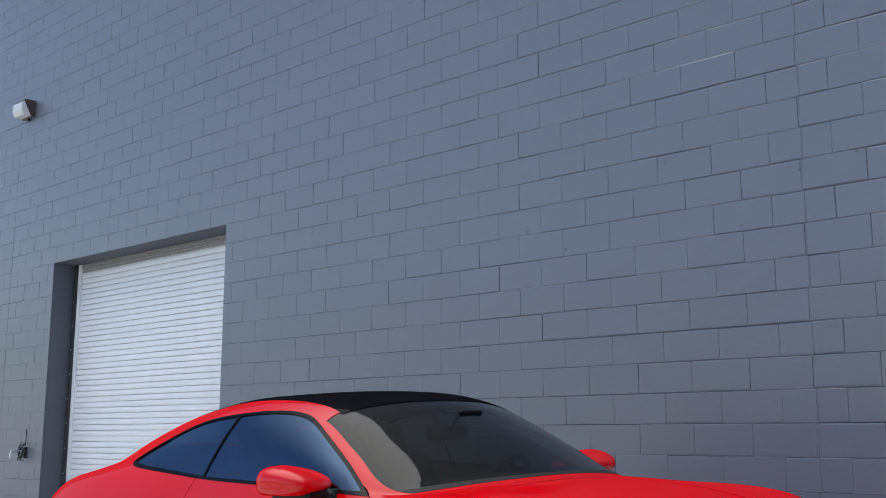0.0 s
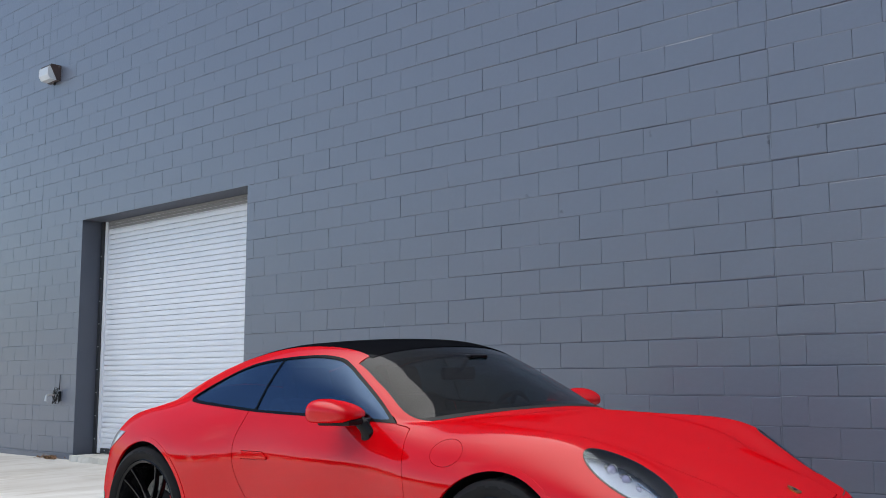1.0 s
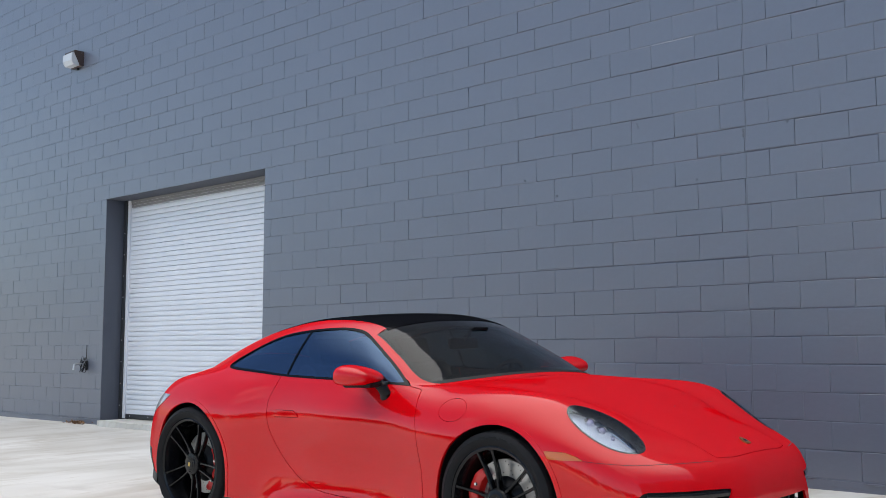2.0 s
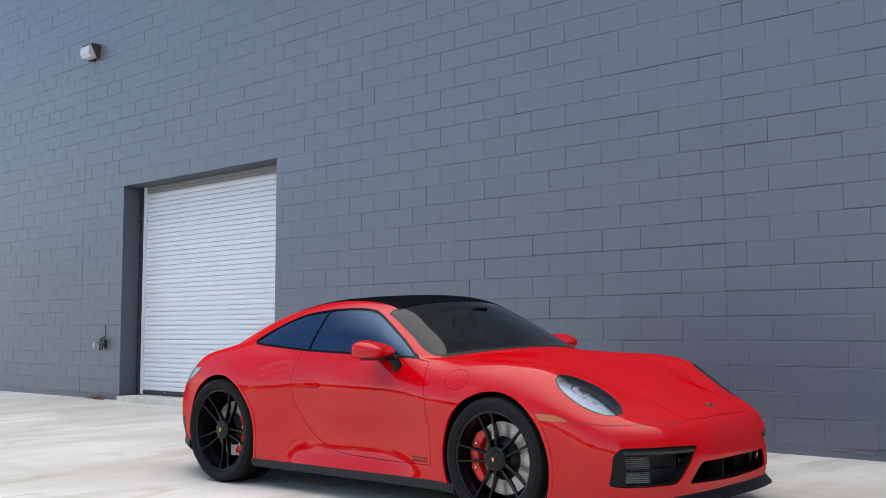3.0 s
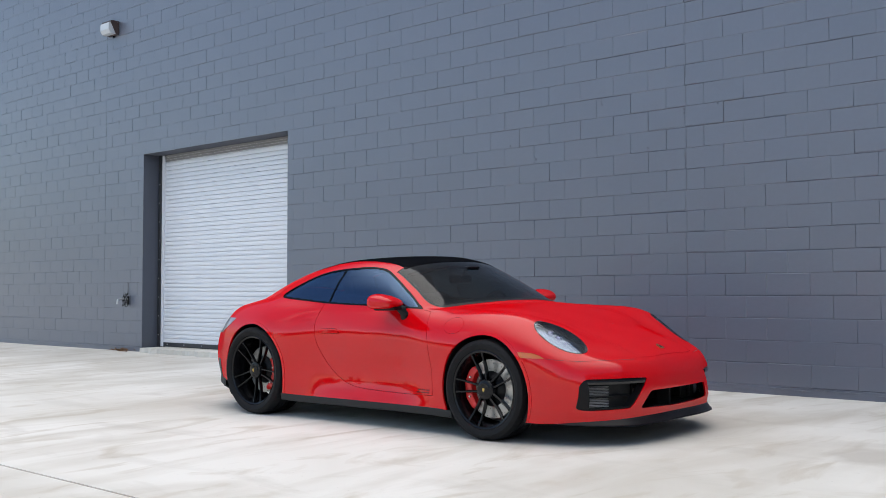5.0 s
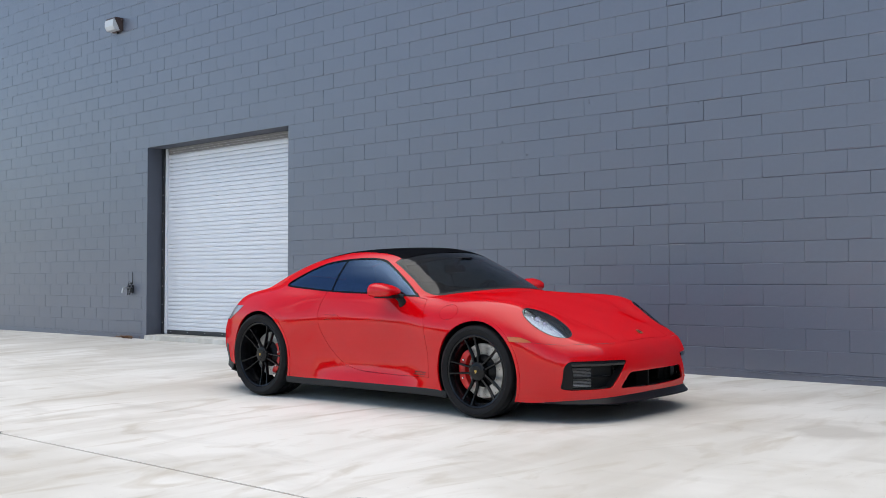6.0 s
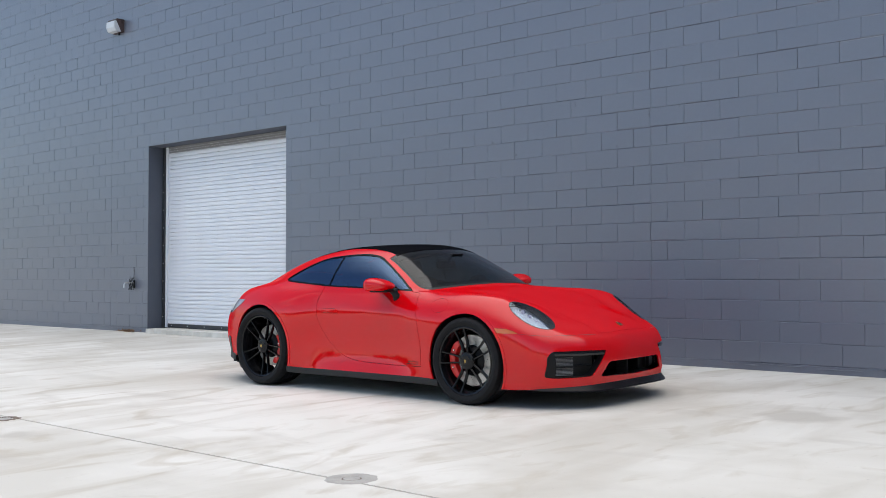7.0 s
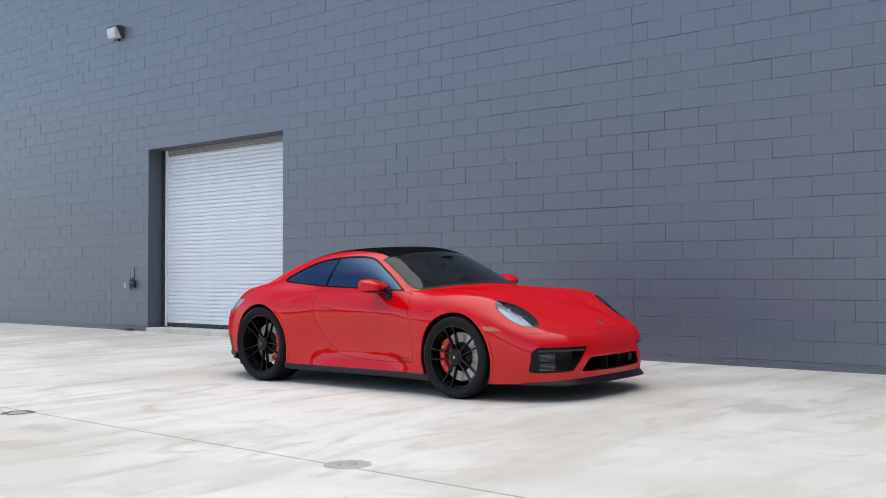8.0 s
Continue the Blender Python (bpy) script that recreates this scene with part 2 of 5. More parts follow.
def rounded(points, r=0.02, n=4):
    """The corners of a polygon cut round."""
    p = [np.array(q, float) for q in points]
    out = []
    for i in range(len(p)):
        a, b, c = p[i - 1], p[i], p[(i + 1) % len(p)]
        k = min(r, 0.45 * np.linalg.norm(a - b), 0.45 * np.linalg.norm(c - b))
        s, e = b + (a - b) / np.linalg.norm(a - b) * k, b + (c - b) / np.linalg.norm(c - b) * k
        out += [(1 - t) ** 2 * s + 2 * t * (1 - t) * b + t * t * e for t in (j / n for j in range(n + 1))]
    return out


def tube(points, radius, segs=8, caps=True):
    """A round bar along a polyline."""
    bm = bmesh.new()
    pts = [Vector(p) for p in points]
    rings = []
    for i, p in enumerate(pts):
        d = (pts[min(i + 1, len(pts) - 1)] - pts[max(i - 1, 0)]).normalized()
        side = d.cross(Vector((0, 0, 1)) if abs(d.z) < 0.9 else Vector((1, 0, 0))).normalized()
        up = side.cross(d)
        r = radius(i / (len(pts) - 1)) if callable(radius) else radius
        rings.append([bm.verts.new(p + r * (math.cos(2 * math.pi * k / segs) * side + math.sin(2 * math.pi * k / segs) * up)) for k in range(segs)])
    for a, b in zip(rings, rings[1:]):
        for k in range(segs):
            bm.faces.new((a[k], a[(k + 1) % segs], b[(k + 1) % segs], b[k]))
    if caps:
        bm.faces.new(rings[0])
        bm.faces.new(rings[-1])
    bmesh.ops.recalc_face_normals(bm, faces=bm.faces)
    return bm


def merged(*bms):
    out = bmesh.new()
    for b in bms:
        me = bpy.data.meshes.new("join")
        b.to_mesh(me)
        b.free()
        out.from_mesh(me)
        bpy.data.meshes.remove(me)
    return out


def boolean(ob, bm, operation):
    """The mesh of ob cut by, or cut out of, the closed bmesh bm."""
    me = bpy.data.meshes.new("cutter")
    bm.to_mesh(me)
    cutter = new("cutter", me)
    cutter.parent = ob.parent
    mod = ob.modifiers.new("cut", "BOOLEAN")
    mod.operation, mod.solver, mod.object = operation, "EXACT", cutter
    res = bpy.data.meshes.new_from_object(ob.evaluated_get(bpy.context.evaluated_depsgraph_get()))
    ob.modifiers.clear()
    bpy.data.objects.remove(cutter)
    bpy.data.meshes.remove(me)
    return res


# ---- ground ----
SLOPE, WALL_Y = 0.022, 6.18


def ground_z(y):
    return 0.019 + SLOPE * (max(min(y, 6.6), -14.0) - 3.475)


bm = bmesh.new()
xs = [-300, -80, -30, -20, 12, 30, 80, 300]
JY = 0.06
ys = [-300, -80, -14.0, -6.1, -6.094, -6.088, JY - 0.009, JY - 0.007, JY + 0.007, JY + 0.009, WALL_Y + 0.4, 80, 300]
grid = []
for y in ys:
    dip = 0.008 if abs(y - JY) < 0.008 or y == -6.094 else 0.0
    grid.append([bm.verts.new((x, y, ground_z(y) - dip)) for x in xs])
for a, b in zip(grid, grid[1:]):
    for i in range(len(xs) - 1):
        bm.faces.new((a[i], a[i + 1], b[i + 1], b[i]))
ground = tagged(mesh_object("ground", bm, CONCRETE), "pale stained concrete lot sloping up to the wall", "pavement", kind="structure")

tagged(mesh_object("slab_joint", boxed((-30, JY - 0.007, ground_z(JY) - 0.012), (14, JY + 0.007, ground_z(JY) - 0.003)), DIRT), "dirt-filled joint between concrete slabs", "joint", kind="structure")

# ---- block wall ----
BW, BH = 0.4095, 0.2032
DOOR = (-12.867, -9.253, 3.205)      # opening: left, right, top
WX0, WX1, WTOP = -26.2, 6.0, 3.205 + 22 * BH
ODD0 = -8.916                        # a joint of the course below the lintel line
CONTROL = (-14.03, -3.17)            # upright control joints


def opening(x0, x1, z0, z1):
    return x1 > DOOR[0] and x0 < DOOR[1] and z0 < DOOR[2] - 0.01


def block_spans():
    """x0, x1, z0, z1 of every block face, course by course."""
    out = []
    n0 = -16
    for c in range(n0, 22):
        z0 = DOOR[2] + c * BH
        shift = ODD0 + (0 if (c + 1) % 2 == 0 else BW / 2)
        k = math.floor((WX0 - shift) / BW)
        while shift + k * BW < WX1:
            a, b = shift + k * BW, shift + (k + 1) * BW
            k += 1
            cuts = [a] + sorted(x for x in (CONTROL if z0 > DOOR[2] - 0.01 else (*CONTROL, DOOR[0], DOOR[1])) if a + 0.03 < x < b - 0.03) + [b]
            for p, q in zip(cuts, cuts[1:]):
                if p >= DOOR[0] - 0.04 and q <= DOOR[1] + 0.04 and z0 < DOOR[2] - 0.01:
                    continue
                if z0 < DOOR[2] - 0.01:
                    p = DOOR[1] if abs(p - DOOR[1]) < 0.04 else p
                    q = DOOR[0] if abs(q - DOOR[0]) < 0.04 else q
                out.append((p, q, z0, z0 + BH))
    return out


def block_shape(w, h, seed, worn=1.0):
    """Corners and faces of one block face; paint fills its joints more or less, and a few stay cracked."""
    rnd = random.Random(seed)
    gaps = [rnd.choice((0.0003, 0.0006, 0.0012, 0.0024)) for _ in range(2)] + [rnd.choice((0.0003, 0.0008, 0.0018, 0.0034)) for _ in range(2)]      # left, right, foot, head
    gaps = [g * worn for g in gaps]
    soft = [worn * rnd.choice((0.0005, 0.0012, 0.0024, 0.0040)) for _ in range(4)]

    def ring(ins, y, wob):
        x0, x1, z0, z1 = -w / 2 + ins[0], w / 2 - ins[1], -h / 2 + ins[2], h / 2 - ins[3]
        return [(x + rnd.uniform(-wob, wob), y, z + rnd.uniform(-wob, wob)) for x, z in ((x0, z0), (x1, z0), (x1, z1), (x0, z1))]
    tilt = [rnd.uniform(-0.0014, 0.0014) for _ in range(4)]
    a = ring(gaps, 0.010, 0.0002)
    b = [(x, (0.0008 + rnd.uniform(0.0, 0.0018)) * worn, z) for x, y, z in ring([g + 0.0006 for g in gaps], 0.0, 0.0004)]
    c = [(x, y + t, z) for (x, y, z), t in zip(ring([g + 0.004 + s * 2 for g, s in zip(gaps, soft)], 0.0, 0.0018), tilt)]
    faces = [(8, 9, 10, 11)]
    for lo in (0, 4):
        faces += [(lo + i, lo + (i + 1) % 4, lo + 4 + (i + 1) % 4, lo + 4 + i) for i in range(4)]
    return a + b + c, faces


wall = None


def build_wall():
    global wall
    # core of the wall, with the opening left free
    b = bmesh.new()
    y0, y1 = WALL_Y + 0.0060, WALL_Y + 0.315
    box(b, (WX0, y0, -0.6), (DOOR[0], y1, WTOP))
    box(b, (DOOR[1], y0, -0.6), (WX1, y1, WTOP))
    box(b, (DOOR[0], y0, DOOR[2]), (DOOR[1], y1, WTOP))
    wall = tagged(mesh_object("wall_front", b, JOINT), "tall dark grey painted concrete block wall", "wall", kind="structure")
    # building behind it
    b = bmesh.new()
    box(b, (WX0, WALL_Y + 0.29, -0.6), (WX0 + 0.2, 26, WTOP))
    box(b, (WX1 - 0.2, WALL_Y + 0.29, -0.6), (WX1, 26, WTOP))
    box(b, (WX0, 26, -0.6), (WX1, 26.2, WTOP))
    tagged(mesh_object("wall_rear", b, WALL), "plain grey painted outer walls of the building", "wall", kind="structure")
    # unseen wall added ahead of the car, mirrored dark in its nose, screening some sky
    tagged(mesh_object("wall_wing", boxed((9.0, -8.0, -0.6), (9.3, WALL_Y + 0.29, WTOP)), WALL), "plain grey wall added out of view ahead of the car", "wall", kind="structure")
    b = bmesh.new()
    box(b, (WX1, WALL_Y, -0.6), (9.0, WALL_Y + 0.29, WTOP))
    tagged(mesh_object("wall_front_end", b, WALL), "tall dark grey painted end of the wall", "wall", kind="structure")
    tagged(mesh_object("roof", boxed((WX0, WALL_Y + 0.29, WTOP - 0.4), (WX1, 26, WTOP - 0.2)), ROOFING), "flat grey felt roof of the building", "roof", kind="structure")


build_wall()


# sill, footing and shutter
rs_ = random.Random(12)
sill_edge = [(DOOR[0] + 0.16 + (DOOR[1] - DOOR[0] - 0.06) * k / 70, WALL_Y - 0.13 + rs_.uniform(-0.012, 0.016) + (0.03 if rs_.random() < 0.08 else 0)) for k in range(71)]
sill_bm = prism(sill_edge + [(DOOR[1] + 0.1, WALL_Y + 0.5), (DOOR[0] + 0.16, WALL_Y + 0.5)], "z", 0.02, 0.156)
for v in sill_bm.verts:
    if v.co.y < WALL_Y:
        v.co.z -= rs_.uniform(0.0, 0.014) if v.co.z > 0.1 else 0
        v.co.y -= rs_.uniform(0.0, 0.03) if v.co.z < 0.1 else 0
tagged(mesh_object("door_sill", sill_bm, CONCRETE), "worn pale concrete sill under the shutter", "sill", kind="structure")
rf_ = random.Random(31)
for nm, a, c in (("footing_1", WX0, DOOR[0]), ("footing_2", DOOR[1], WX1)):
    # uneven low course, slightly proud, with smeared mortar along its head
    n = int((c - a) / 0.06)
    edge = [(a + (c - a) * k / n, 0.148 + rf_.uniform(-0.004, 0.004)) for k in range(n + 1)]
    foot_bm = prism([(a, -0.3)] + edge + [(c, -0.3)], "y", WALL_Y - 0.002, WALL_Y + 0.1)
    for v in foot_bm.verts:
        if v.co.y < WALL_Y:
            v.co.y -= rf_.uniform(0.0, 0.003) if v.co.z > 0 else 0.0
    foot_ob = tagged(mesh_object(nm, foot_bm, WALL), "dark grey painted footing along the wall", "footing", kind="structure")
    ridge = bmesh.new()
    x = max(a, -16.0)
    while x < c - 0.5:
        w = rf_.choice((0.10, 0.22, 0.45, 0.7)) * rf_.uniform(0.7, 1.3)
        w = min(w, c - x - 0.05)
        z, t = rf_.choice((0.122, 0.134, 0.146, 0.150)) + rf_.uniform(-0.006, 0.006), rf_.uniform(-0.010, 0.010)
        m = max(3, int(w / 0.03))
        rows = []
        for k in range(m + 1):
            q, e = k / m, 0.2 + 0.8 * abs(math.sin(math.pi * k / m)) ** 0.4
            h, d = rf_.uniform(0.003, 0.007) * e, rf_.uniform(0.006, 0.013) * e
            zz = z + t * q + rf_.uniform(-0.0015, 0.0015)
            rows.append([ridge.verts.new((x + w * q, y, zz + o)) for y, o in ((WALL_Y - 0.001, h), (WALL_Y - d - 0.004, h * 0.6), (WALL_Y - d - 0.004, -h * 0.5), (WALL_Y - 0.001, -h))])
        for p, q in zip(rows, rows[1:]):
            for k in range(3):
                ridge.faces.new((p[k], p[k + 1], q[k + 1], q[k]))
        ridge.faces.new(rows[0])
        ridge.faces.new(rows[-1])
        x += w + rf_.choice((0.03, 0.12, 0.35))
    bmesh.ops.recalc_face_normals(ridge, faces=ridge.faces)
    tagged(part("mortar_smear", ridge, WALL, foot_ob, "painted-over ridge of mortar"), kind="stuff")

SY = WALL_Y + 0.332
shutter = tagged(new("roller_shutter"), "closed white steel roller shutter in a recessed opening", "shutter")
shutter.location = (0, 0, 0)
PITCH, SX0, SX1 = 0.0668, DOOR[0] + 0.115, DOOR[1] - 0.02


def slat_mesh():
    b = bmesh.new()
    prof = [(0.020, 0.002), (-0.006, 0.0), (-0.0095, 0.0010), (-0.0105, 0.004), (-0.010, 0.030), (-0.0092, 0.0590), (-0.0075, 0.0618), (0.020, 0.0622), (0.020, 0.0680), (0.026, 0.0680), (0.026, 0.002)]
    rows = [[b.verts.new((x, y, z)) for y, z in prof] for x in (SX0, SX1)]
    for k in range(len(prof)):
        b.faces.new((rows[0][k], rows[0][(k + 1) % len(prof)], rows[1][(k + 1) % len(prof)], rows[1][k]))
    b.faces.new(rows[0])
    b.faces.new(rows[1])
    bmesh.ops.recalc_face_normals(b, faces=b.faces)
    me = bpy.data.meshes.new("slat")
    b.to_mesh(me)
    b.free()
    me.materials.append(SHUTTER)
    me.shade_smooth()
    me.set_sharp_from_angle(angle=radians(40))
    return me


slat = slat_mesh()
for k in range(48):
    o = new("slat", slat)
    o.parent = shutter
    o.location = (0, SY + (0.0015 if k % 3 == 1 else 0.0), 0.222 + k * PITCH)
part("bottom_bar", boxed((SX0, SY - 0.016, 0.160), (SX1, SY + 0.012, 0.224), 0.004), GUIDE_DARK, shutter, "dark bottom bar")
bolt = bmesh.new()
bmesh.ops.create_uvsphere(bolt, u_segments=8, v_segments=5, radius=0.009)
bolt_me = bpy.data.meshes.new("bolt")
bolt.to_mesh(bolt_me)
bolt.free()
bolt_me.materials.append(GALV)
for k in range(8):
    o = new("bolt", bolt_me)
    o.parent, o.location = shutter, (SX0 + 0.12 + 0.47 * k, SY - 0.018, 0.195)
part("guide_angle", boxed((DOOR[0] + 0.002, SY - 0.060, 0.158), (DOOR[0] + 0.066, SY + 0.03, DOOR[2] + 0.06), 0.003), GUIDE_DARK, shutter, "black steel guide angle")
for k in range(9):
    o = new("bolt", bolt_me)
    o.parent, o.location = shutter, (DOOR[0] + 0.045, SY - 0.062, 0.34 + 0.30 * k)
part("guide_rail", boxed((DOOR[0] + 0.062, SY - 0.035, 0.158), (DOOR[0] + 0.122, SY + 0.03, DOOR[2] + 0.06), 0.006), SHUTTER, shutter, "white steel guide rail")
part("guide_rail", boxed((DOOR[1] - 0.03, SY - 0.02, 0.158), (DOOR[1] + 0.05, SY + 0.03, DOOR[2] + 0.06), 0.006), SHUTTER, shutter, "white steel guide rail")
# dark ribs in front of the top slats stand in for the shade there
part("head_baffle", merged(*[boxed((DOOR[0] + 0.126, SY - 0.014 - 0.004 * k, DOOR[2] - 0.105 + 0.036 * k), (DOOR[1] - 0.004, SY + 0.02, DOOR[2] - 0.072 + 0.036 * k), 0.003) for k in range(4)]), SHADED_SLATS, shutter, "topmost slat rows, coloured darker for the shade under the lintel")
part("backing", boxed((DOOR[0] - 0.1, SY + 0.03, 0.0), (DOOR[1] + 0.1, SY + 0.06, DOOR[2] + 0.3)), GUIDE_DARK, shutter)

# ---- wall lamp ----
lamp_t = tagged(new("wall_lamp"), "bronze wall pack light with a frosted glass front", "lamp")
lamp_t.location = (-13.80, WALL_Y - 0.002, 5.365)
lamp_t.scale = (0.92, 0.92, 0.92)
LW = 0.155
part("housing", prism(rounded([(0.0, 0.125), (-0.165, 0.125), (-0.170, 0.095), (-0.055, -0.115), (0.0, -0.115)], 0.008, 2), "x", -LW, LW), BRONZE, lamp_t, "dark bronze metal housing")
part("lens", prism(rounded([(-0.160, 0.100), (-0.200, 0.080), (-0.205, -0.040), (-0.165, -0.105), (-0.062, -0.112)], 0.012, 2), "x", -LW + 0.012, LW - 0.012), FROST, lamp_t, "frosted ribbed glass lens")
part("photocell", tube([(LW, -0.04, 0.09), (LW + 0.02, -0.04, 0.09), (LW + 0.03, -0.04, 0.075)], 0.012, 10), BRONZE, lamp_t)
part("conduit_plug", tube([(0.0, -0.02, -0.112), (0.0, -0.02, -0.145)], 0.016, 10), BLACK_PLASTIC, lamp_t)

# ---- hose tap with its tangle of wire ----
tap = tagged(new("hose_tap"), "weathered hose tap with tangled wire on the wall", "tap")
tap.location = (-13.27, WALL_Y, 0.88)
part("wall_box", boxed((-0.022, -0.022, -0.06), (0.022, 0.0, 0.075), 0.006), BLACK_PLASTIC, tap, "dark weathered bracket")
part("pipe", tube([(0, -0.02, 0.03), (0, -0.16, 0.03), (0, -0.185, 0.022)], 0.011, 10), GALV, tap, "grey pipe", 40)
part("spout", tube([(0, -0.185, 0.03), (0, -0.195, 0.0), (0, -0.20, -0.055)], lambda t: 0.013 + 0.004 * t, 12), FROST, tap, "pale metal spout", 40)
part("riser", tube([(0.0, -0.015, 0.09), (0.002, -0.012, 0.20), (-0.004, -0.010, 0.29)], 0.005, 6), BLACK_PLASTIC, tap, "thin dark riser")
rw_ = random.Random(5)
for k in range(8):
    c = [(rw_.uniform(-0.05, 0.06), -0.03 - rw_.uniform(0, 0.06), rw_.uniform(-0.09, 0.13)) for _ in range(5)]
    part("wire", tube([Vector(p) for p in spline(c, closed=True, n=5)], 0.0035, 5, caps=False), BLACK_PLASTIC, tap, "dark looped wire")

# ---- dry leaves at the foot of the wall ----
leaves = bmesh.new()
rl_ = random.Random(9)
for k in range(70):
    x, y = -13.34 + rl_.gauss(0, 0.14), WALL_Y - 0.02 - abs(rl_.gauss(0, 0.07)) - 0.01
    m = Matrix.Translation((x, y, ground_z(y) + rl_.uniform(0.004, 0.035))) @ Euler((rl_.uniform(-0.7, 0.7), rl_.uniform(-0.7, 0.7), rl_.uniform(0, 6.3))).to_matrix().to_4x4()
    s_ = rl_.uniform(0.018, 0.04)
    vs = [leaves.verts.new(m @ Vector(p)) for p in ((-s_, 0, 0.004), (0, -s_ * 0.45, 0), (s_, 0, 0.006), (0, s_ * 0.45, 0))]
    leaves.faces.new(vs)
tagged(mesh_object("leaf_litter", leaves, LEAF), "small drift of dry brown leaves at the wall foot", "leaves", kind="stuff")

# ---- lids in the ground ----
def ground_lid(x, y, r, label, mat, broken):
    ob = tagged(new("ground_lid"), label, "lid", group="lids in the ground")
    ob.matrix_world = pose(x, y, ground_z(y), math.degrees(math.atan(SLOPE)))
    rg = random.Random(int(r * 1000))
    if broken:
        # a rusty ring that has flaked away in places
        ring = lathe([(r * 0.70, 0.0005), (r * 0.74, 0.004), (r * 0.93, 0.004), (r * 1.05, 0.0005)], 48, axis="Z")
        for v in ring.verts:
            k = rg.uniform(0.86, 1.22)
            v.co.x, v.co.y = v.co.x * k, v.co.y * k
        part("collar", ring, mat, ob, "flaked rusty collar", 40)
        part("cover", lathe([(0, 0.002), (r * 0.56, 0.002), (r * 0.60, 0.0005)], 40, axis="Z"), LID, ob, "pale cover", 40)
        return ob
    collar = lathe([(r * 0.42, 0.0005), (r * 0.44, 0.0025), (r * 0.98, 0.0025), (r * 1.10, 0.0003)], 64, axis="Z")
    for v in collar.verts:
        if math.hypot(v.co.x, v.co.y) > r * 0.9:
            k = rg.uniform(0.95, 1.06)
            v.co.x, v.co.y = v.co.x * k, v.co.y * k
    part("collar", collar, mat, ob, "mottled concrete collar", 40)
    part("cover", lathe([(0, 0.003), (r * 0.35, 0.003), (r * 0.37, 0.0005)], 40, axis="Z"), mat, ob, "small round cover", 40)
    part("gap_ring", lathe([(r * 0.36, 0.0008), (r * 0.435, 0.0008)], 40, axis="Z"), RUST, ob, "dirty gap")
    return ob


ground_lid(-1.28, 0.11, 0.125, "small round concrete lid beside the slab joint", LID, False)
ground_lid(-4.93, -0.02, 0.11, "small round rusty lid beside the slab joint", RUST, True)


# ---- trees across the lot, mirrored in the paint ----
def tree(seed, h):
    r_ = random.Random(seed)
    ob = tagged(new("tree"), "broad green tree at the far edge of the lot", "tree", group="trees across the lot")
    th = h * 0.32
    part("trunk", tube([(0, 0, -0.3), (0.05, 0.02, th * 0.6), (-0.04, 0.05, th), (0.1, 0.0, h * 0.7)], lambda t: h * 0.028 * (1.15 - 0.9 * t), 8), BARK, ob, "brown bark")
    for k in range(4):
        a = r_.uniform(0, 6.3)
        part("limb", tube([(0, 0, th * (0.8 + 0.1 * k)), (math.cos(a) * h * 0.12, math.sin(a) * h * 0.12, th * 1.25), (math.cos(a) * h * 0.24, math.sin(a) * h * 0.24, th * 1.7)], lambda t: h * 0.012 * (1.1 - 0.8 * t), 6), BARK, ob)
    vs, fs = [], []
    lumps = [(r_.gauss(0, h * 0.17), r_.gauss(0, h * 0.17), h * r_.uniform(0.36, 0.92), h * r_.uniform(0.09, 0.17)) for _ in range(15)]
    for lx, ly, lz, lr in lumps:
        for _ in range(70):
            d = Vector((r_.gauss(0, 1), r_.gauss(0, 1), r_.gauss(0, 1))).normalized() * lr * r_.uniform(0.75, 1.08)
            m = Euler((r_.uniform(0, 6.3), r_.uniform(0, 6.3), r_.uniform(0, 6.3))).to_matrix()
            s_ = h * r_.uniform(0.018, 0.034)
            n = len(vs)
            for p in ((-1, 0, 0), (0, -0.6, 0.15), (1, 0, 0), (0, 0.6, 0.15)):
                vs.append(Vector((lx, ly, lz)) + d + m @ Vector(p) * s_)
            fs.append((n, n + 1, n + 2, n + 3))
    me = bpy.data.meshes.new("crown")
    me.from_pydata(vs, [], fs)
    me.materials.append(FOLIAGE)
    cr = new("crown", me)
    cr.parent = ob
    tagged(cr, "leafy green crown")
    return ob


kinds = [tree(s_, h) for s_, h in ((1, 12.0), (2, 10.0), (3, 14.0))]
rt_ = random.Random(4)
spots = [(-215 + 4.6 * k + rt_.uniform(-1.5, 1.5), -72 + rt_.uniform(-6, 6)) for k in range(62)]
for k, (x, y) in enumerate(spots):
    m = Matrix.LocRotScale((x, y, ground_z(y)), Euler((0, 0, rt_.uniform(0, 6.3))), None)
    if k < 3:
        kinds[k].matrix_world = m
    else:
        copy_thing(kinds[k % 3], m)
verge = bmesh.new()
box(verge, (-300, -300, ground_z(-60) - 0.1), (300, -58, ground_z(-60) + 0.10))
tagged(mesh_object("verge", verge, GRASS), "strip of grass beyond the lot", "grass", kind="structure")


import mathutils.bvhtree
import mathutils.interpolate
# ---- the car ----
# Lengthwise rails, nose to tail; x ahead of the front axle, y out from the middle, z up.
SILL = [(0.965, 0, 0.185), (0.95, 0.3, 0.182), (0.865, 0.58, 0.172), (0.665, 0.77, 0.158), (0.43, 0.86, 0.142), (0, 0.885, 0.16), (-0.45, 0.896, 0.185), (-0.7, 0.894, 0.187), (-0.92, 0.892, 0.187), (-1.2, 0.892, 0.187), (-1.65, 0.893, 0.187), (-2.05, 0.91, 0.19), (-2.45, 0.915, 0.21), (-2.85, 0.855, 0.24), (-3.16, 0.71, 0.27), (-3.34, 0.52, 0.28), (-3.42, 0.28, 0.28), (-3.43, 0, 0.28)]
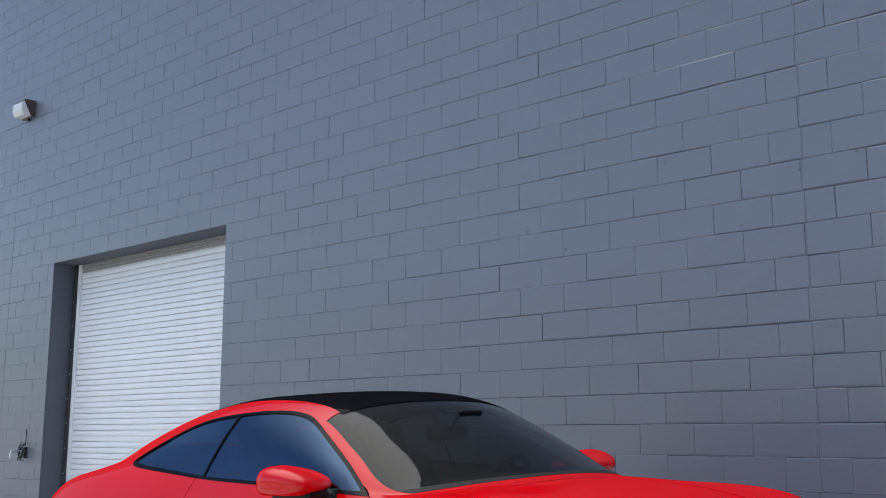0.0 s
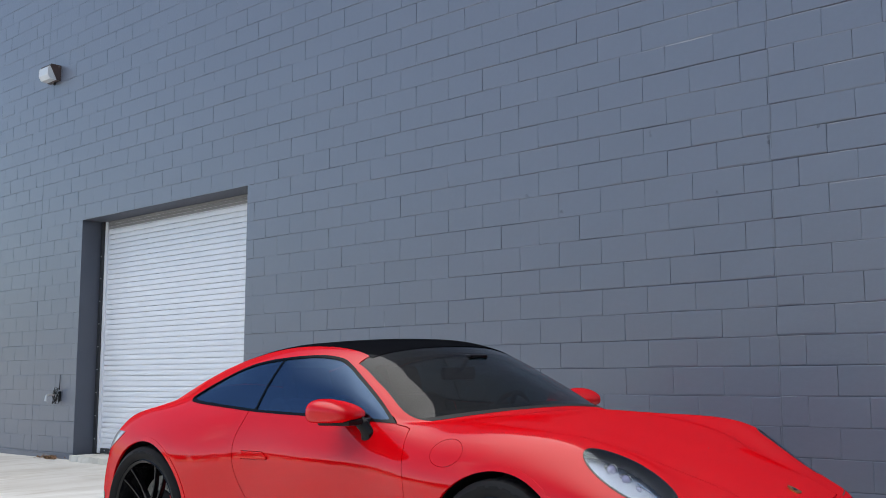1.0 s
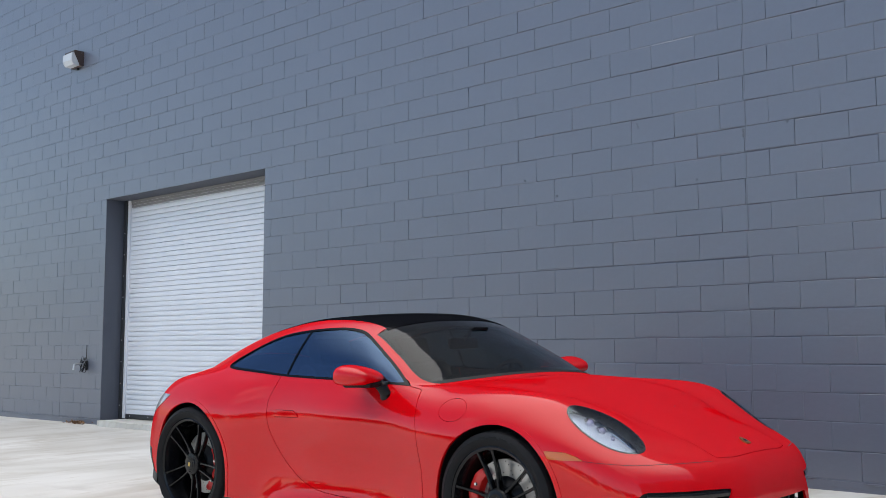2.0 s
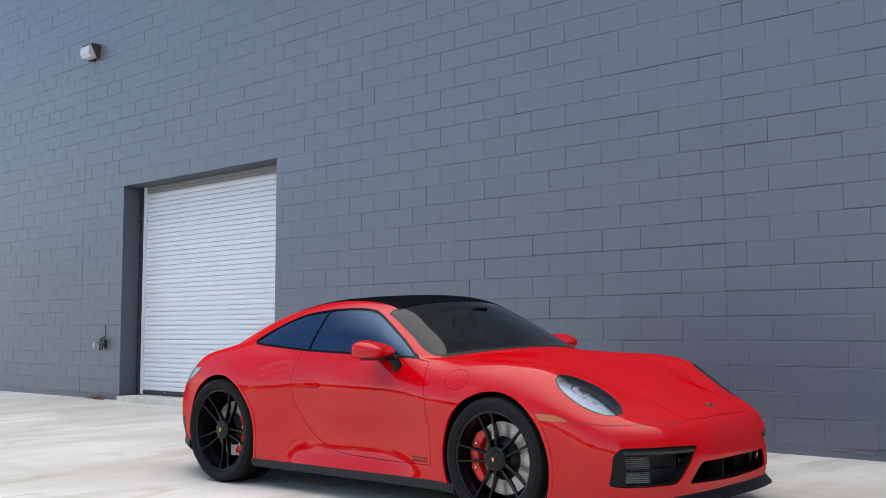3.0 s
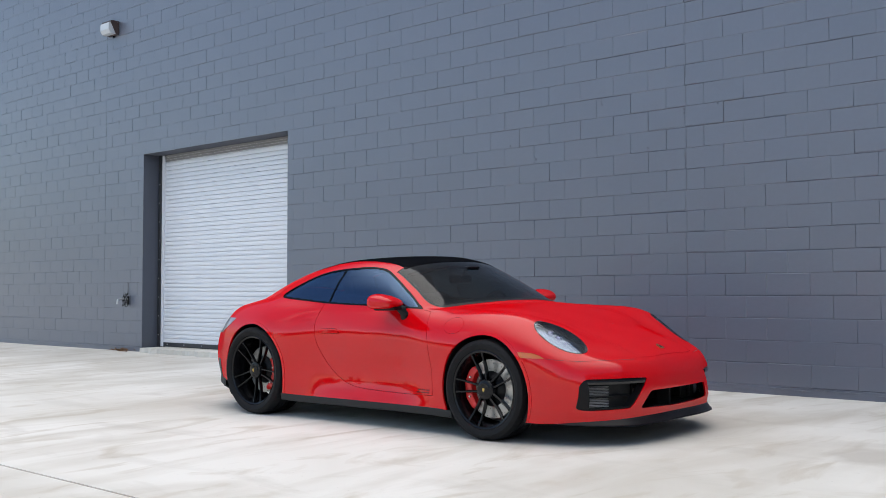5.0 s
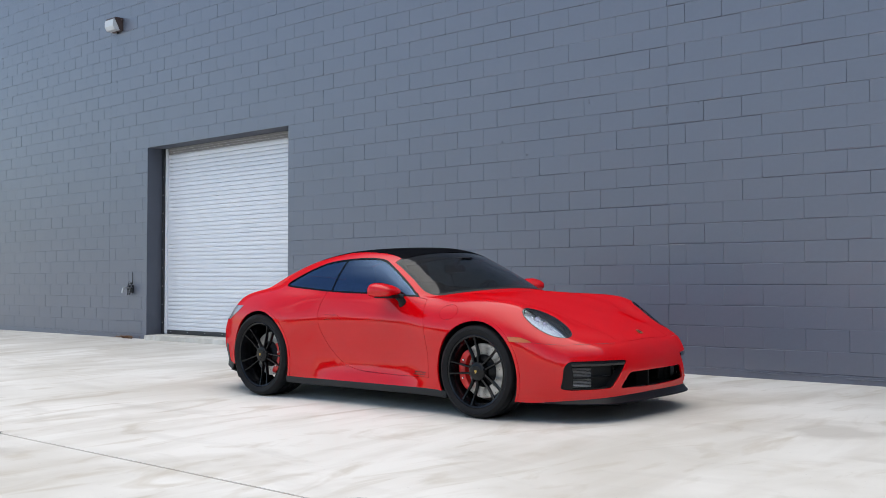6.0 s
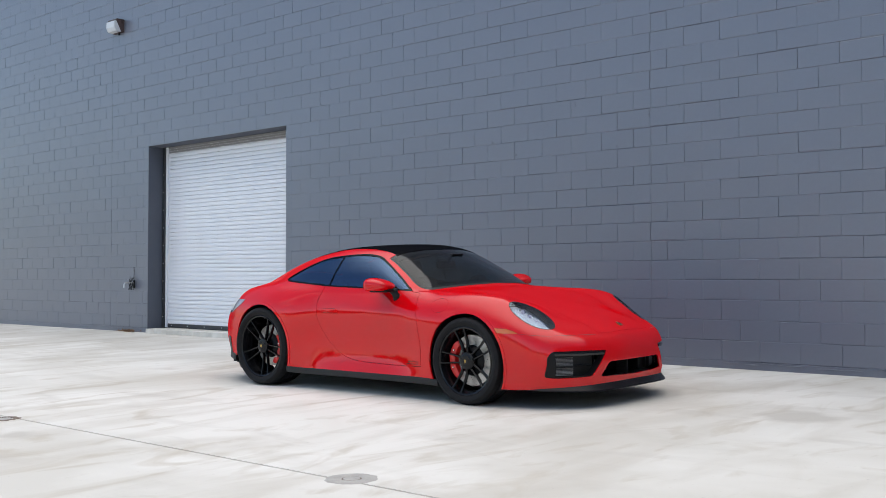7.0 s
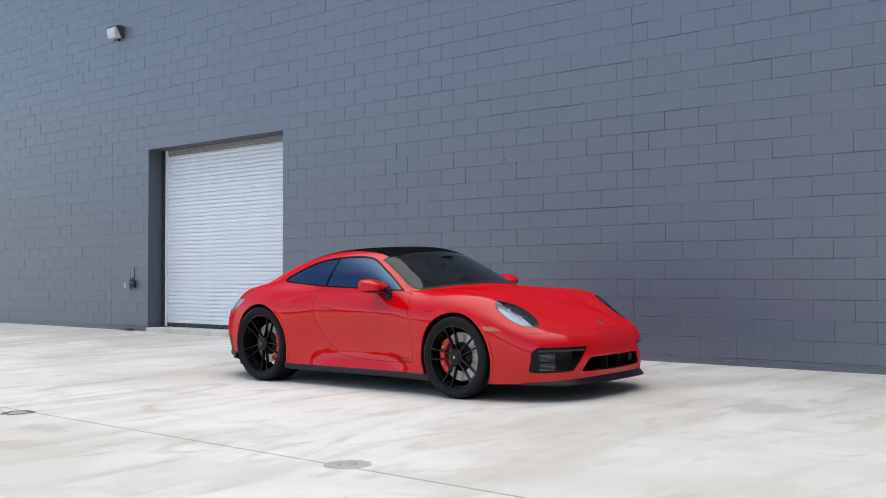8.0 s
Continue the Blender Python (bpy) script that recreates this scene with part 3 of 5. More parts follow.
LOWER_FLANK = [(0.985, 0, 0.29), (0.97, 0.31, 0.29), (0.88, 0.6, 0.29), (0.695, 0.79, 0.29), (0.44, 0.885, 0.29), (0, 0.91, 0.3), (-0.45, 0.893, 0.281), (-0.7, 0.871, 0.278), (-0.92, 0.855, 0.282), (-1.2, 0.855, 0.282), (-1.65, 0.872, 0.275), (-2.05, 0.929, 0.3), (-2.45, 0.935, 0.33), (-2.85, 0.88, 0.36), (-3.18, 0.73, 0.4), (-3.39, 0.53, 0.4), (-3.47, 0.28, 0.4), (-3.48, 0, 0.4)]
FLANK = [(0.985, 0, 0.43), (0.965, 0.32, 0.43), (0.86, 0.62, 0.43), (0.675, 0.8, 0.45), (0.43, 0.9, 0.46), (0, 0.925, 0.47), (-0.45, 0.892, 0.444), (-0.7, 0.859, 0.416), (-0.92, 0.844, 0.405), (-1.2, 0.844, 0.405), (-1.65, 0.860, 0.422), (-2.05, 0.934, 0.48), (-2.45, 0.942, 0.5), (-2.85, 0.885, 0.52), (-3.178, 0.722, 0.54), (-3.392, 0.55, 0.55), (-3.48, 0.3, 0.55), (-3.49, 0, 0.55)]
UPPER_FLANK = [(0.94, 0, 0.53), (0.915, 0.32, 0.53), (0.805, 0.61, 0.54), (0.62, 0.78, 0.568), (0.39, 0.885, 0.625), (0, 0.92, 0.66), (-0.45, 0.909, 0.664), (-0.7, 0.881, 0.679), (-0.92, 0.877, 0.685), (-1.2, 0.877, 0.685), (-1.65, 0.879, 0.681), (-2.05, 0.932, 0.7), (-2.45, 0.932, 0.735), (-2.85, 0.86, 0.73), (-3.14, 0.69, 0.71), (-3.33, 0.54, 0.7), (-3.43, 0.3, 0.7), (-3.44, 0, 0.7)]
SHOULDER = [(0.885, 0, 0.578), (0.853, 0.3, 0.570), (0.725, 0.56, 0.588), (0.54, 0.705, 0.672), (0.315, 0.768, 0.797), (0, 0.8, 0.842), (-0.42, 0.825, 0.815), (-0.68, 0.834, 0.8), (-0.9, 0.837, 0.8), (-1.2, 0.84, 0.81), (-1.65, 0.844, 0.825), (-2.05, 0.86, 0.855), (-2.45, 0.835, 0.885), (-2.85, 0.752, 0.862), (-3.098, 0.614, 0.8), (-3.252, 0.516, 0.78), (-3.36, 0.3, 0.78), (-3.37, 0, 0.78)]
BELT = [(0.8, 0, 0.615), (0.765, 0.27, 0.618), (0.635, 0.5, 0.650), (0.431, 0.595, 0.768), (0.227, 0.66, 0.838), (-0.05, 0.69, 0.862), (-0.4, 0.735, 0.868), (-0.655, 0.785, 0.868), (-0.9, 0.795, 0.88), (-1.15, 0.8, 0.89), (-1.65, 0.8, 0.91), (-2, 0.785, 0.94), (-2.38, 0.745, 0.95), (-2.8, 0.645, 0.905), (-3.068, 0.532, 0.855), (-3.212, 0.445, 0.835), (-3.295, 0.27, 0.828), (-3.305, 0, 0.828)]
GLASS_MID = [(0.72, 0, 0.65), (0.688, 0.24, 0.655), (0.555, 0.41, 0.682), (0.363, 0.48, 0.768), (0.165, 0.53, 0.822), (-0.1, 0.57, 0.858), (-0.38, 0.63, 0.88), (-0.63, 0.752, 0.885), (-0.87, 0.735, 0.97), (-1.13, 0.7, 1.06), (-1.62, 0.705, 1.07), (-2.02, 0.69, 1.05), (-2.42, 0.63, 1), (-2.83, 0.551, 0.908), (-3.088, 0.479, 0.853), (-3.222, 0.391, 0.845), (-3.275, 0.23, 0.838), (-3.295, 0, 0.838)]
ROOF_RAIL = [(0.62, 0, 0.69), (0.6, 0.19, 0.697), (0.45, 0.32, 0.735), (0.27, 0.38, 0.8), (0.08, 0.42, 0.848), (-0.15, 0.46, 0.875), (-0.36, 0.51, 0.888), (-0.58, 0.71, 0.898), (-0.835, 0.645, 1.045), (-1.12, 0.565, 1.185), (-1.58, 0.555, 1.228), (-2.05, 0.53, 1.172), (-2.47, 0.49, 1.07), (-2.86, 0.444, 0.938), (-3.092, 0.406, 0.872), (-3.208, 0.334, 0.85), (-3.26, 0.2, 0.845), (-3.28, 0, 0.845)]
ROOF_SIDE = [(0.52, 0, 0.73), (0.5, 0.12, 0.733), (0.37, 0.2, 0.765), (0.2, 0.22, 0.812), (0.02, 0.24, 0.855), (-0.18, 0.25, 0.88), (-0.35, 0.27, 0.895), (-0.47, 0.4, 0.925), (-0.76, 0.36, 1.095), (-1.07, 0.32, 1.238), (-1.55, 0.31, 1.265), (-2.05, 0.29, 1.225), (-2.5, 0.27, 1.125), (-2.88, 0.247, 0.98), (-3.116, 0.223, 0.9), (-3.214, 0.187, 0.863), (-3.245, 0.12, 0.856), (-3.26, 0, 0.856)]
MIDDLE = [(0.45, 0, 0.755), (0.42, 0, 0.762), (0.3, 0, 0.79), (0.15, 0, 0.828), (-0.02, 0, 0.862), (-0.2, 0, 0.885), (-0.33, 0, 0.9), (-0.41, 0, 0.935), (-0.71, 0, 1.11), (-1.03, 0, 1.250), (-1.5, 0, 1.276), (-2.05, 0, 1.242), (-2.52, 0, 1.145), (-2.9, 0, 0.995), (-3.13, 0, 0.905), (-3.22, 0, 0.868), (-3.24, 0, 0.861), (-3.25, 0, 0.861)]
RAILS = [SILL, LOWER_FLANK, FLANK, UPPER_FLANK, SHOULDER, BELT, GLASS_MID, ROOF_RAIL, ROOF_SIDE, MIDDLE]
R = np.array(RAILS)
NU, NV = 14, 8                       # steps per bay, along and across


def bend(p, t, i, n):
    """Cubic through rows i and i + 1 of p, with slopes held back where rows bunch."""
    g = lambda k: p[min(max(k, 0), n - 1)]
    p0, p1, p2, p3 = g(i - 1), g(i), g(i + 1), g(i + 2)
    d0, d1, d2 = (np.linalg.norm(b - a, axis=-1, keepdims=True) ** 0.5 + 1e-6 for a, b in ((p0, p1), (p1, p2), (p2, p3)))
    m1 = ((p1 - p0) / d0 - (p2 - p0) / (d0 + d1) + (p2 - p1) / d1) * d1 if i > 0 else p2 - p1
    m2 = ((p2 - p1) / d1 - (p3 - p1) / (d1 + d2) + (p3 - p2) / d2) * d1 if i < n - 2 else p2 - p1
    t2, t3 = t * t, t * t * t
    return (2 * t3 - 3 * t2 + 1) * p1 + (t3 - 2 * t2 + t) * m1 + (3 * t2 - 2 * t3) * p2 + (t3 - t2) * m2


def along(p, k):
    n = len(p)
    out = [bend(p, j / k, i, n) for i in range(n - 1) for j in range(k)]
    return np.array(out + [p[-1]])


# across first (rails), then along (stations): S[u, v] = point, the half with y above 0
FULL = np.concatenate([R, (R[-2::-1] * [1, -1, 1])[:2]])          # past the middle, so that the top is smooth there
ACROSS = along(FULL, NV)[: (len(RAILS) - 1) * NV + 1]
MIRR = np.concatenate([(ACROSS[:, 2:0:-1] * [1, -1, 1]), ACROSS, (ACROSS[:, -2:-4:-1] * [1, -1, 1])], axis=1)
S = along(np.transpose(MIRR, (1, 0, 2)), NU)[2 * NU: 2 * NU + 17 * NU + 1]
S[:, -1, 1] = 0.0
S[0, :, 1] = 0.0
S[-1, :, 1] = 0.0
for _ in range(10):                   # even out ripples between the rails
    S[1:-1, 1:-1] += 0.22 * ((S[2:, 1:-1] + S[:-2, 1:-1] + S[1:-1, 2:] + S[1:-1, :-2]) / 4 - S[1:-1, 1:-1])
    S[1:-1, -1, ::2] += 0.22 * ((S[2:, -1, ::2] + S[:-2, -1, ::2] + 2 * S[1:-1, -2, ::2]) / 4 - S[1:-1, -1, ::2])
    S[0, 1:-1, ::2] += 0.22 * ((S[0, 2:, ::2] + S[0, :-2, ::2] + 2 * S[1, 1:-1, ::2]) / 4 - S[0, 1:-1, ::2])
UN, VN = S.shape[0], S.shape[1]
du, dv = np.gradient(S, axis=0), np.gradient(S, axis=1)
NRM = np.cross(du, dv)
for at in ((0, slice(None)), (-1, slice(None)), (slice(None), -1)):
    NRM[at][..., 1] = 0.0                # square to the middle plane
NRM[0, -1], NRM[-1, -1] = NRM[1, -2] * [1, 0, 1], NRM[-2, -2] * [1, 0, 1]
NRM /= np.linalg.norm(NRM, axis=-1, keepdims=True) + 1e-9


def shell(u0, u1, v0, v1, thick=0.012, lift=0.0, both=True, lined=False):
    """A closed sheet of the skin between two stations and two rails (in grid steps), with its mirror half where it reaches the middle."""
    bm = bmesh.new()
    P, N = S[u0:u1 + 1, v0:v1 + 1], NRM[u0:u1 + 1, v0:v1 + 1]
    halves = (1, -1) if both else (-1,)
    for sy in halves:
        rows = []
        for off in (lift, lift - thick):
            q = (P + N * off) * [1, sy, 1]
            rows.append([[bm.verts.new(q[i, j]) for j in range(q.shape[1])] for i in range(q.shape[0])])
        nu, nv = P.shape[0], P.shape[1]
        mid_v, mid_0, mid_1 = both and v1 == VN - 1, both and u0 == 0, both and u1 == UN - 1
        def quad(a, b, c, d):
            if len({a, b, c, d}) == 4:
                return bm.faces.new((a, b, c, d) if sy > 0 else (d, c, b, a))
        o, n = rows
        for i in range(nu - 1):
            for j in range(nv - 1):
                quad(o[i][j], o[i + 1][j], o[i + 1][j + 1], o[i][j + 1])
                f = quad(n[i][j], n[i][j + 1], n[i + 1][j + 1], n[i + 1][j])
                if f and lined:
                    f.material_index = 1
            quad(o[i][0], n[i][0], n[i + 1][0], o[i + 1][0])
            if not mid_v:
                quad(o[i][-1], o[i + 1][-1], n[i + 1][-1], n[i][-1])
        for j in range(nv - 1):
            if not mid_0:
                quad(o[0][j], o[0][j + 1], n[0][j + 1], n[0][j])
            if not mid_1:
                quad(o[-1][j], n[-1][j], n[-1][j + 1], o[-1][j + 1])
    if both:
        bmesh.ops.remove_doubles(bm, verts=[v for v in bm.verts if abs(v.co.y) < 1e-6], dist=0.00002)
    bmesh.ops.recalc_face_normals(bm, faces=bm.faces)
    return bm


car = new("sports_car")
car.matrix_world = Matrix.LocRotScale((-2.6635, 3.475, 0.0193), Euler((0.022, 0, 0.0211)), None)
tagged(car, "glossy red two-door sports coupe parked on pale concrete", "car")

# one skin, cut up below
skin = mesh_object("skin", shell(0, UN - 1, 0, VN - 1, lined=True), PAINT)
body = part("body", bmesh.new(), PAINT, car)
body.data = skin.data.copy()
body.data.materials.append(INTERIOR)
body.data.shade_smooth()
bpy.data.objects.remove(skin)


def skin_lookup():
    """The smooth normals of the whole skin, found by place."""
    bm = shell(0, UN - 1, 0, VN - 1)
    bmesh.ops.triangulate(bm, faces=bm.faces)
    bm.normal_update()
    vs, ns, fs = [v.co.copy() for v in bm.verts], [v.normal.copy() for v in bm.verts], [[v.index for v in f.verts] for f in bm.faces]
    tree = mathutils.bvhtree.BVHTree.FromBMesh(bm)
    bm.free()
    return tree, vs, ns, fs


SKIN_TREE, SKIN_V, SKIN_N, SKIN_F = skin_lookup()


def follow_skin(me):
    """Gives a piece cut from the skin the smooth shading of the uncut skin."""
    cache, out = {}, []
    for f in me.polygons:
        for li in f.loop_indices:
            vi = me.loops[li].vertex_index
            if vi not in cache:
                hit, _, k, gap = SKIN_TREE.find_nearest(me.vertices[vi].co)
                tri = [SKIN_V[q] for q in SKIN_F[k]]
                w = mathutils.interpolate.poly_3d_calc(tri, hit)
                cache[vi] = sum((SKIN_N[q] * x for q, x in zip(SKIN_F[k], w)), Vector()).normalized()
            n = cache[vi]
            out.append(n if n.dot(f.normal) > 0.75 else f.normal.copy())
    me.normals_split_custom_set(out)


# ---- openings and panels, as outlines in side, top and front view ----
def swollen(outline, d):
    """The outline moved outwards by d."""
    q = [np.array(p, float) for p in outline]
    n = len(q)
    area = sum(q[i][0] * q[(i + 1) % n][1] - q[(i + 1) % n][0] * q[i][1] for i in range(n))
    out = []
    for i in range(n):
        e0, e1 = q[i] - q[i - 1], q[(i + 1) % n] - q[i]
        n0, n1 = (np.array((e[1], -e[0])) / (np.linalg.norm(e) + 1e-9) for e in (e0, e1))
        m = n0 + n1
        m = m / max(np.dot(m, m) / 2, 0.5)
        out.append(q[i] + m * d * (1 if area > 0 else -1))

    def apart(p):
        best = 9.0
        for i in range(n):
            e = q[(i + 1) % n] - q[i]
            t = min(max(np.dot(p - q[i], e) / (np.dot(e, e) + 1e-12), 0), 1)
            best = min(best, np.linalg.norm(p - q[i] - e * t))
        return best
    return [p for p in out if apart(p) > abs(d) * 0.96]


def ring_of(cx, cz, rx, rz, n=48):
    return [(cx + rx * math.cos(2 * math.pi * i / n), cz + rz * math.sin(2 * math.pi * i / n)) for i in range(n)]


WINDOW = spline([(-0.662, 0.874), (-1.03, 0.890), (-1.6, 0.908), (-1.90, 0.928), (-2.16, 0.946), (-2.245, 0.956)], n=6)[:-1] + \
    spline([(-2.245, 0.956), (-2.282, 0.978), (-2.255, 1.012), (-2.17, 1.055), (-1.97, 1.130), (-1.78, 1.168), (-1.46, 1.191), (-1.25, 1.182), (-1.10, 1.135), (-0.83, 0.985), (-0.662, 0.874)], n=6)[:-1]
DOOR_SEAM = [(-0.572, 0.852), (-0.560, 0.80), (-0.510, 0.65), (-0.486, 0.45)] + spline([(-0.478, 0.272), (-0.9, 0.268), (-1.323, 0.292), (-1.55, 0.400), (-1.69, 0.58), (-1.728, 0.75), (-1.70, 0.87), (-1.68, 1.0)], n=6) + [(-1.2, 1.05), (-0.70, 0.90), (-0.655, 0.868), (-0.60, 0.860)]
HOOD = spline([(0.905, 0), (0.895, 0.22), (0.862, 0.345)], n=5)[:-1] + spline([(0.862, 0.345), (0.75, 0.352), (0.55, 0.375), (0.30, 0.455), (0.0, 0.545), (-0.28, 0.61), (-0.40, 0.625)], n=5)[:-1] + spline([(-0.40, 0.625), (-0.37, 0.4), (-0.345, 0)], n=4)
HOOD = [tuple(p) for p in HOOD] + [(p[0], -p[1]) for p in HOOD[-2:0:-1]]
VENT = rounded([(-0.372, 0.432), (-0.520, 0.437), (-0.765, 0.437), (-0.792, 0.395), (-0.797, 0.243), (-0.742, 0.234), (-0.515, 0.243), (-0.415, 0.375)], 0.025)
INTAKE = rounded([(-0.440, 0.236), (-0.355, 0.346), (0.355, 0.346), (0.440, 0.236), (0.0, 0.226)], 0.03)
MARKER = rounded([(0.296, 0.606), (0.40, 0.602), (0.452, 0.586), (0.488, 0.566), (0.40, 0.566), (0.320, 0.568)], 0.008)
FLAP = ring_of(-0.288, 0.766, 0.088, 0.054)
HANDLE = rounded([(-1.668, 0.680), (-1.668, 0.722), (-1.50, 0.722), (-1.452, 0.690), (-1.47, 0.680)], 0.012)
TAIL_LAMP = rounded([(-2.73, 0.785), (-2.80, 0.735), (-2.92, 0.685), (-3.04, 0.65), (-3.5, 0.64), (-3.5, 0.75), (-3.0, 0.785)], 0.02)


def mirrored(bm):
    for v in bm.verts:
        v.co.y = -v.co.y
    bmesh.ops.reverse_faces(bm, faces=bm.faces)
    return bm


def two(outline, a, b, axis="y"):
    """The same prism on both sides of the car."""
    if axis == "y":
        return merged(prism(outline, "y", a, b), prism(outline, "y", -a, -b))
    return merged(prism(outline, "x", a, b), prism([(-p[0], p[1]) for p in outline], "x", a, b))


# headlamps: an egg-shaped opening square to the wing
HL_C = Vector((0.495, 0.700, 0.692))
HL_L = Vector((0.162, -0.053, -0.108)).normalized()
HL_W = HL_L.cross(Vector((0.595, 0.28, 0.753)).normalized()).normalized()
HL_N = HL_W.cross(HL_L).normalized()
if HL_N.x < 0:
    HL_N = -HL_N


def lamp_prism(sy, grow=0.0, a=-0.14, b=0.10, n=48, shift=0.0):
    bm = bmesh.new()
    rows = []
    for h in (a, b):
        row = []
        for i in range(n):
            t = 2 * math.pi * i / n
            c, s = math.cos(t), math.sin(t)
            w = (0.108 + grow) * (1 + 0.04 * c)
            p = HL_C + HL_L * (0.202 + grow) * c + HL_W * (w * s + shift) + HL_N * h
            row.append(bm.verts.new((p.x, sy * p.y, p.z)))
        rows.append(row)
    bm.faces.new(rows[0])
    bm.faces.new(rows[1])
    for i in range(n):
        bm.faces.new((rows[0][i], rows[0][(i + 1) % n], rows[1][(i + 1) % n], rows[1][i]))
    bmesh.ops.recalc_face_normals(bm, faces=bm.faces)
    return bm


ST, RL = NU, NV                      # steps per station, per rail
SCREEN_UV = (7 * ST - 1, 9 * ST - 2, 7 * RL - 2, VN - 1)
ROOF_UV = (9 * ST - 2, 11 * ST + 2, 7 * RL + 1, VN - 1)
REAR_UV = (11 * ST + 6, 13 * ST - 4, 7 * RL + 3, VN - 1)
FRONT_R, REAR_R, BASE = 0.374, 0.392, 2.45


def arch(x, z, r):
    bm = merged(prism(ring_of(x, z, r, r, 64), "y", 0.60, 1.2), prism(ring_of(x, z, r, r, 64), "y", -1.2, -0.60))
    return bm


for opening_bm in (
        merged(two(VENT, 0.42, 1.3, "x"), prism(INTAKE, "x", 0.6, 1.3)), merged(arch(0, 0.335, FRONT_R), arch(-BASE, 0.35, REAR_R)),
        merged(lamp_prism(1, a=-0.08), lamp_prism(-1, a=-0.08), two(swollen(FLAP, 0.002), 0.70, 1.2), two(HANDLE, 0.80, 1.2)), two(MARKER, 0.75, 1.2),
        two(WINDOW, 0.50, 1.2), merged(shell(*SCREEN_UV, thick=0.04, lift=0.02), shell(*REAR_UV, thick=0.04, lift=0.02)), shell(*ROOF_UV, thick=0.04, lift=0.02)):
    body.data = boolean(body, opening_bm, "DIFFERENCE")
    opening_bm.free()


def panel(name, bm, label=""):
    """A piece of the painted skin inside the closed form bm, as a part of its own."""
    ob = part(name, bmesh.new(), PAINT, car, label)
    ob.data = boolean(body, bm, "INTERSECT")
    bm.free()
    ob.data.shade_smooth()
    ob.data.set_sharp_from_angle(angle=radians(32))
    follow_skin(ob.data)
    return ob


doors = [panel("door", prism(DOOR_SEAM, "y", sy * 0.62, sy * 1.2)) for sy in (-1, 1)]
panel("hood", prism(HOOD, "z", 0.45, 1.0))
gap = merged(two(swollen(DOOR_SEAM, 0.0035), 0.62, 1.2), prism(swollen(HOOD, 0.0045), "z", 0.45, 1.0))
body.data = boolean(body, gap, "DIFFERENCE")
gap.free()
body.data.shade_smooth()
body.data.set_sharp_from_angle(angle=radians(32))
follow_skin(body.data)
tagged(body, "glossy red painted bodywork with wide rear wings")


def patch(name, uv, cutter, mat, parent, label="", thick=0.006, lift=-0.002, operation="INTERSECT", sides=(-1, 1), smooth=32):
    """A sheet that follows the skin, cut to the closed form cutter(side)."""
    made = []
    for sy in sides:
        bm = shell(*uv, thick=thick, lift=lift, both=False)
        if sy > 0:
            mirrored(bm)
        ob = part(name, bm, mat, parent if not isinstance(parent, dict) else parent[sy], label)
        c = cutter(sy)
        ob.data = boolean(ob, c, operation)
        c.free()
        ob.data.shade_smooth()
        ob.data.set_sharp_from_angle(angle=radians(smooth))
        follow_skin(ob.data)
        made.append(ob)
    return made


SIDE = (7 * ST, 12 * ST + 6, 4 * RL + 5, 7 * RL + 2)
WING = (0, 7 * ST, 2 * RL, 7 * RL)
door_of = {-1: doors[0], 1: doors[1]}
INNER = swollen(WINDOW, -0.012)
SPLIT_A, SPLIT_B = (-1.652, 0.85), (-1.615, 1.25)      # foot and head of the bar between the panes


def half_of(outline, front):
    """The part of an outline ahead of, or behind, the window bar."""
    out, keep = [], lambda p: (p[0] - SPLIT_A[0] - (p[1] - SPLIT_A[1]) * (SPLIT_B[0] - SPLIT_A[0]) / (SPLIT_B[1] - SPLIT_A[1]) - (0.006 if front else -0.006)) * (1 if front else -1)
    n = len(outline)
    for i in range(n):
        a, b = outline[i], outline[(i + 1) % n]
        ka, kb = keep(a), keep(b)
        if ka >= 0:
            out.append(a)
        if ka * kb < 0:
            t = ka / (ka - kb)
            out.append((a[0] + (b[0] - a[0]) * t, a[1] + (b[1] - a[1]) * t))
    return out


for o in patch("window_trim", SIDE, lambda sy: prism(WINDOW, "y", sy * 0.4, sy * 1.2), TRIM_BLACK, car, "black window surround", 0.010, 0.0015):
    for front in (True, False):
        c = prism(half_of(INNER, front), "y", -1.2, 1.2)
        o.data = boolean(o, c, "DIFFERENCE")
        c.free()
    o.data.shade_smooth()
    o.data.set_sharp_from_angle(angle=radians(32))
    follow_skin(o.data)
for front, nm, par in ((True, "door_window", door_of), (False, "quarter_window", car)):
    for o in patch(nm, SIDE, lambda sy: prism(half_of(INNER, front), "y", sy * 0.4, sy * 1.2), TINT, par, "dark tinted side glass", 0.004, -0.002):
        o.visible_shadow = False
u0, u1, v0, v1 = SCREEN_UV
ws = part("windscreen", shell(*SCREEN_UV, thick=0.005, lift=-0.002, lined=True), SCREEN, car, "raked clear windscreen", 40)
ws.data.materials.append(INNER_FACE)
ws.visible_shadow = False
part("roof_panel", shell(ROOF_UV[0] - 1, *ROOF_UV[1:], thick=0.012, lift=0.0005), ROOF_BLACK, car, "dark black roof panel", 40)
rw = part("rear_window", shell(*REAR_UV, thick=0.006, lift=-0.001), TINT, car, "dark tinted rear window", 40)
rw.visible_shadow = False
# black band round the windscreen, on the inside of the glass
band = merged(shell(u0, u0 + 3, v0, v1, thick=0.002, lift=-0.0085), shell(u1 - 4, u1, v0, v1, thick=0.002, lift=-0.0085), shell(u0 + 3, u1 - 4, v0, v0 + 2, thick=0.002, lift=-0.0085))
part("windscreen_band", band, BLACK_SATIN, ws, "black border of the windscreen", 40)
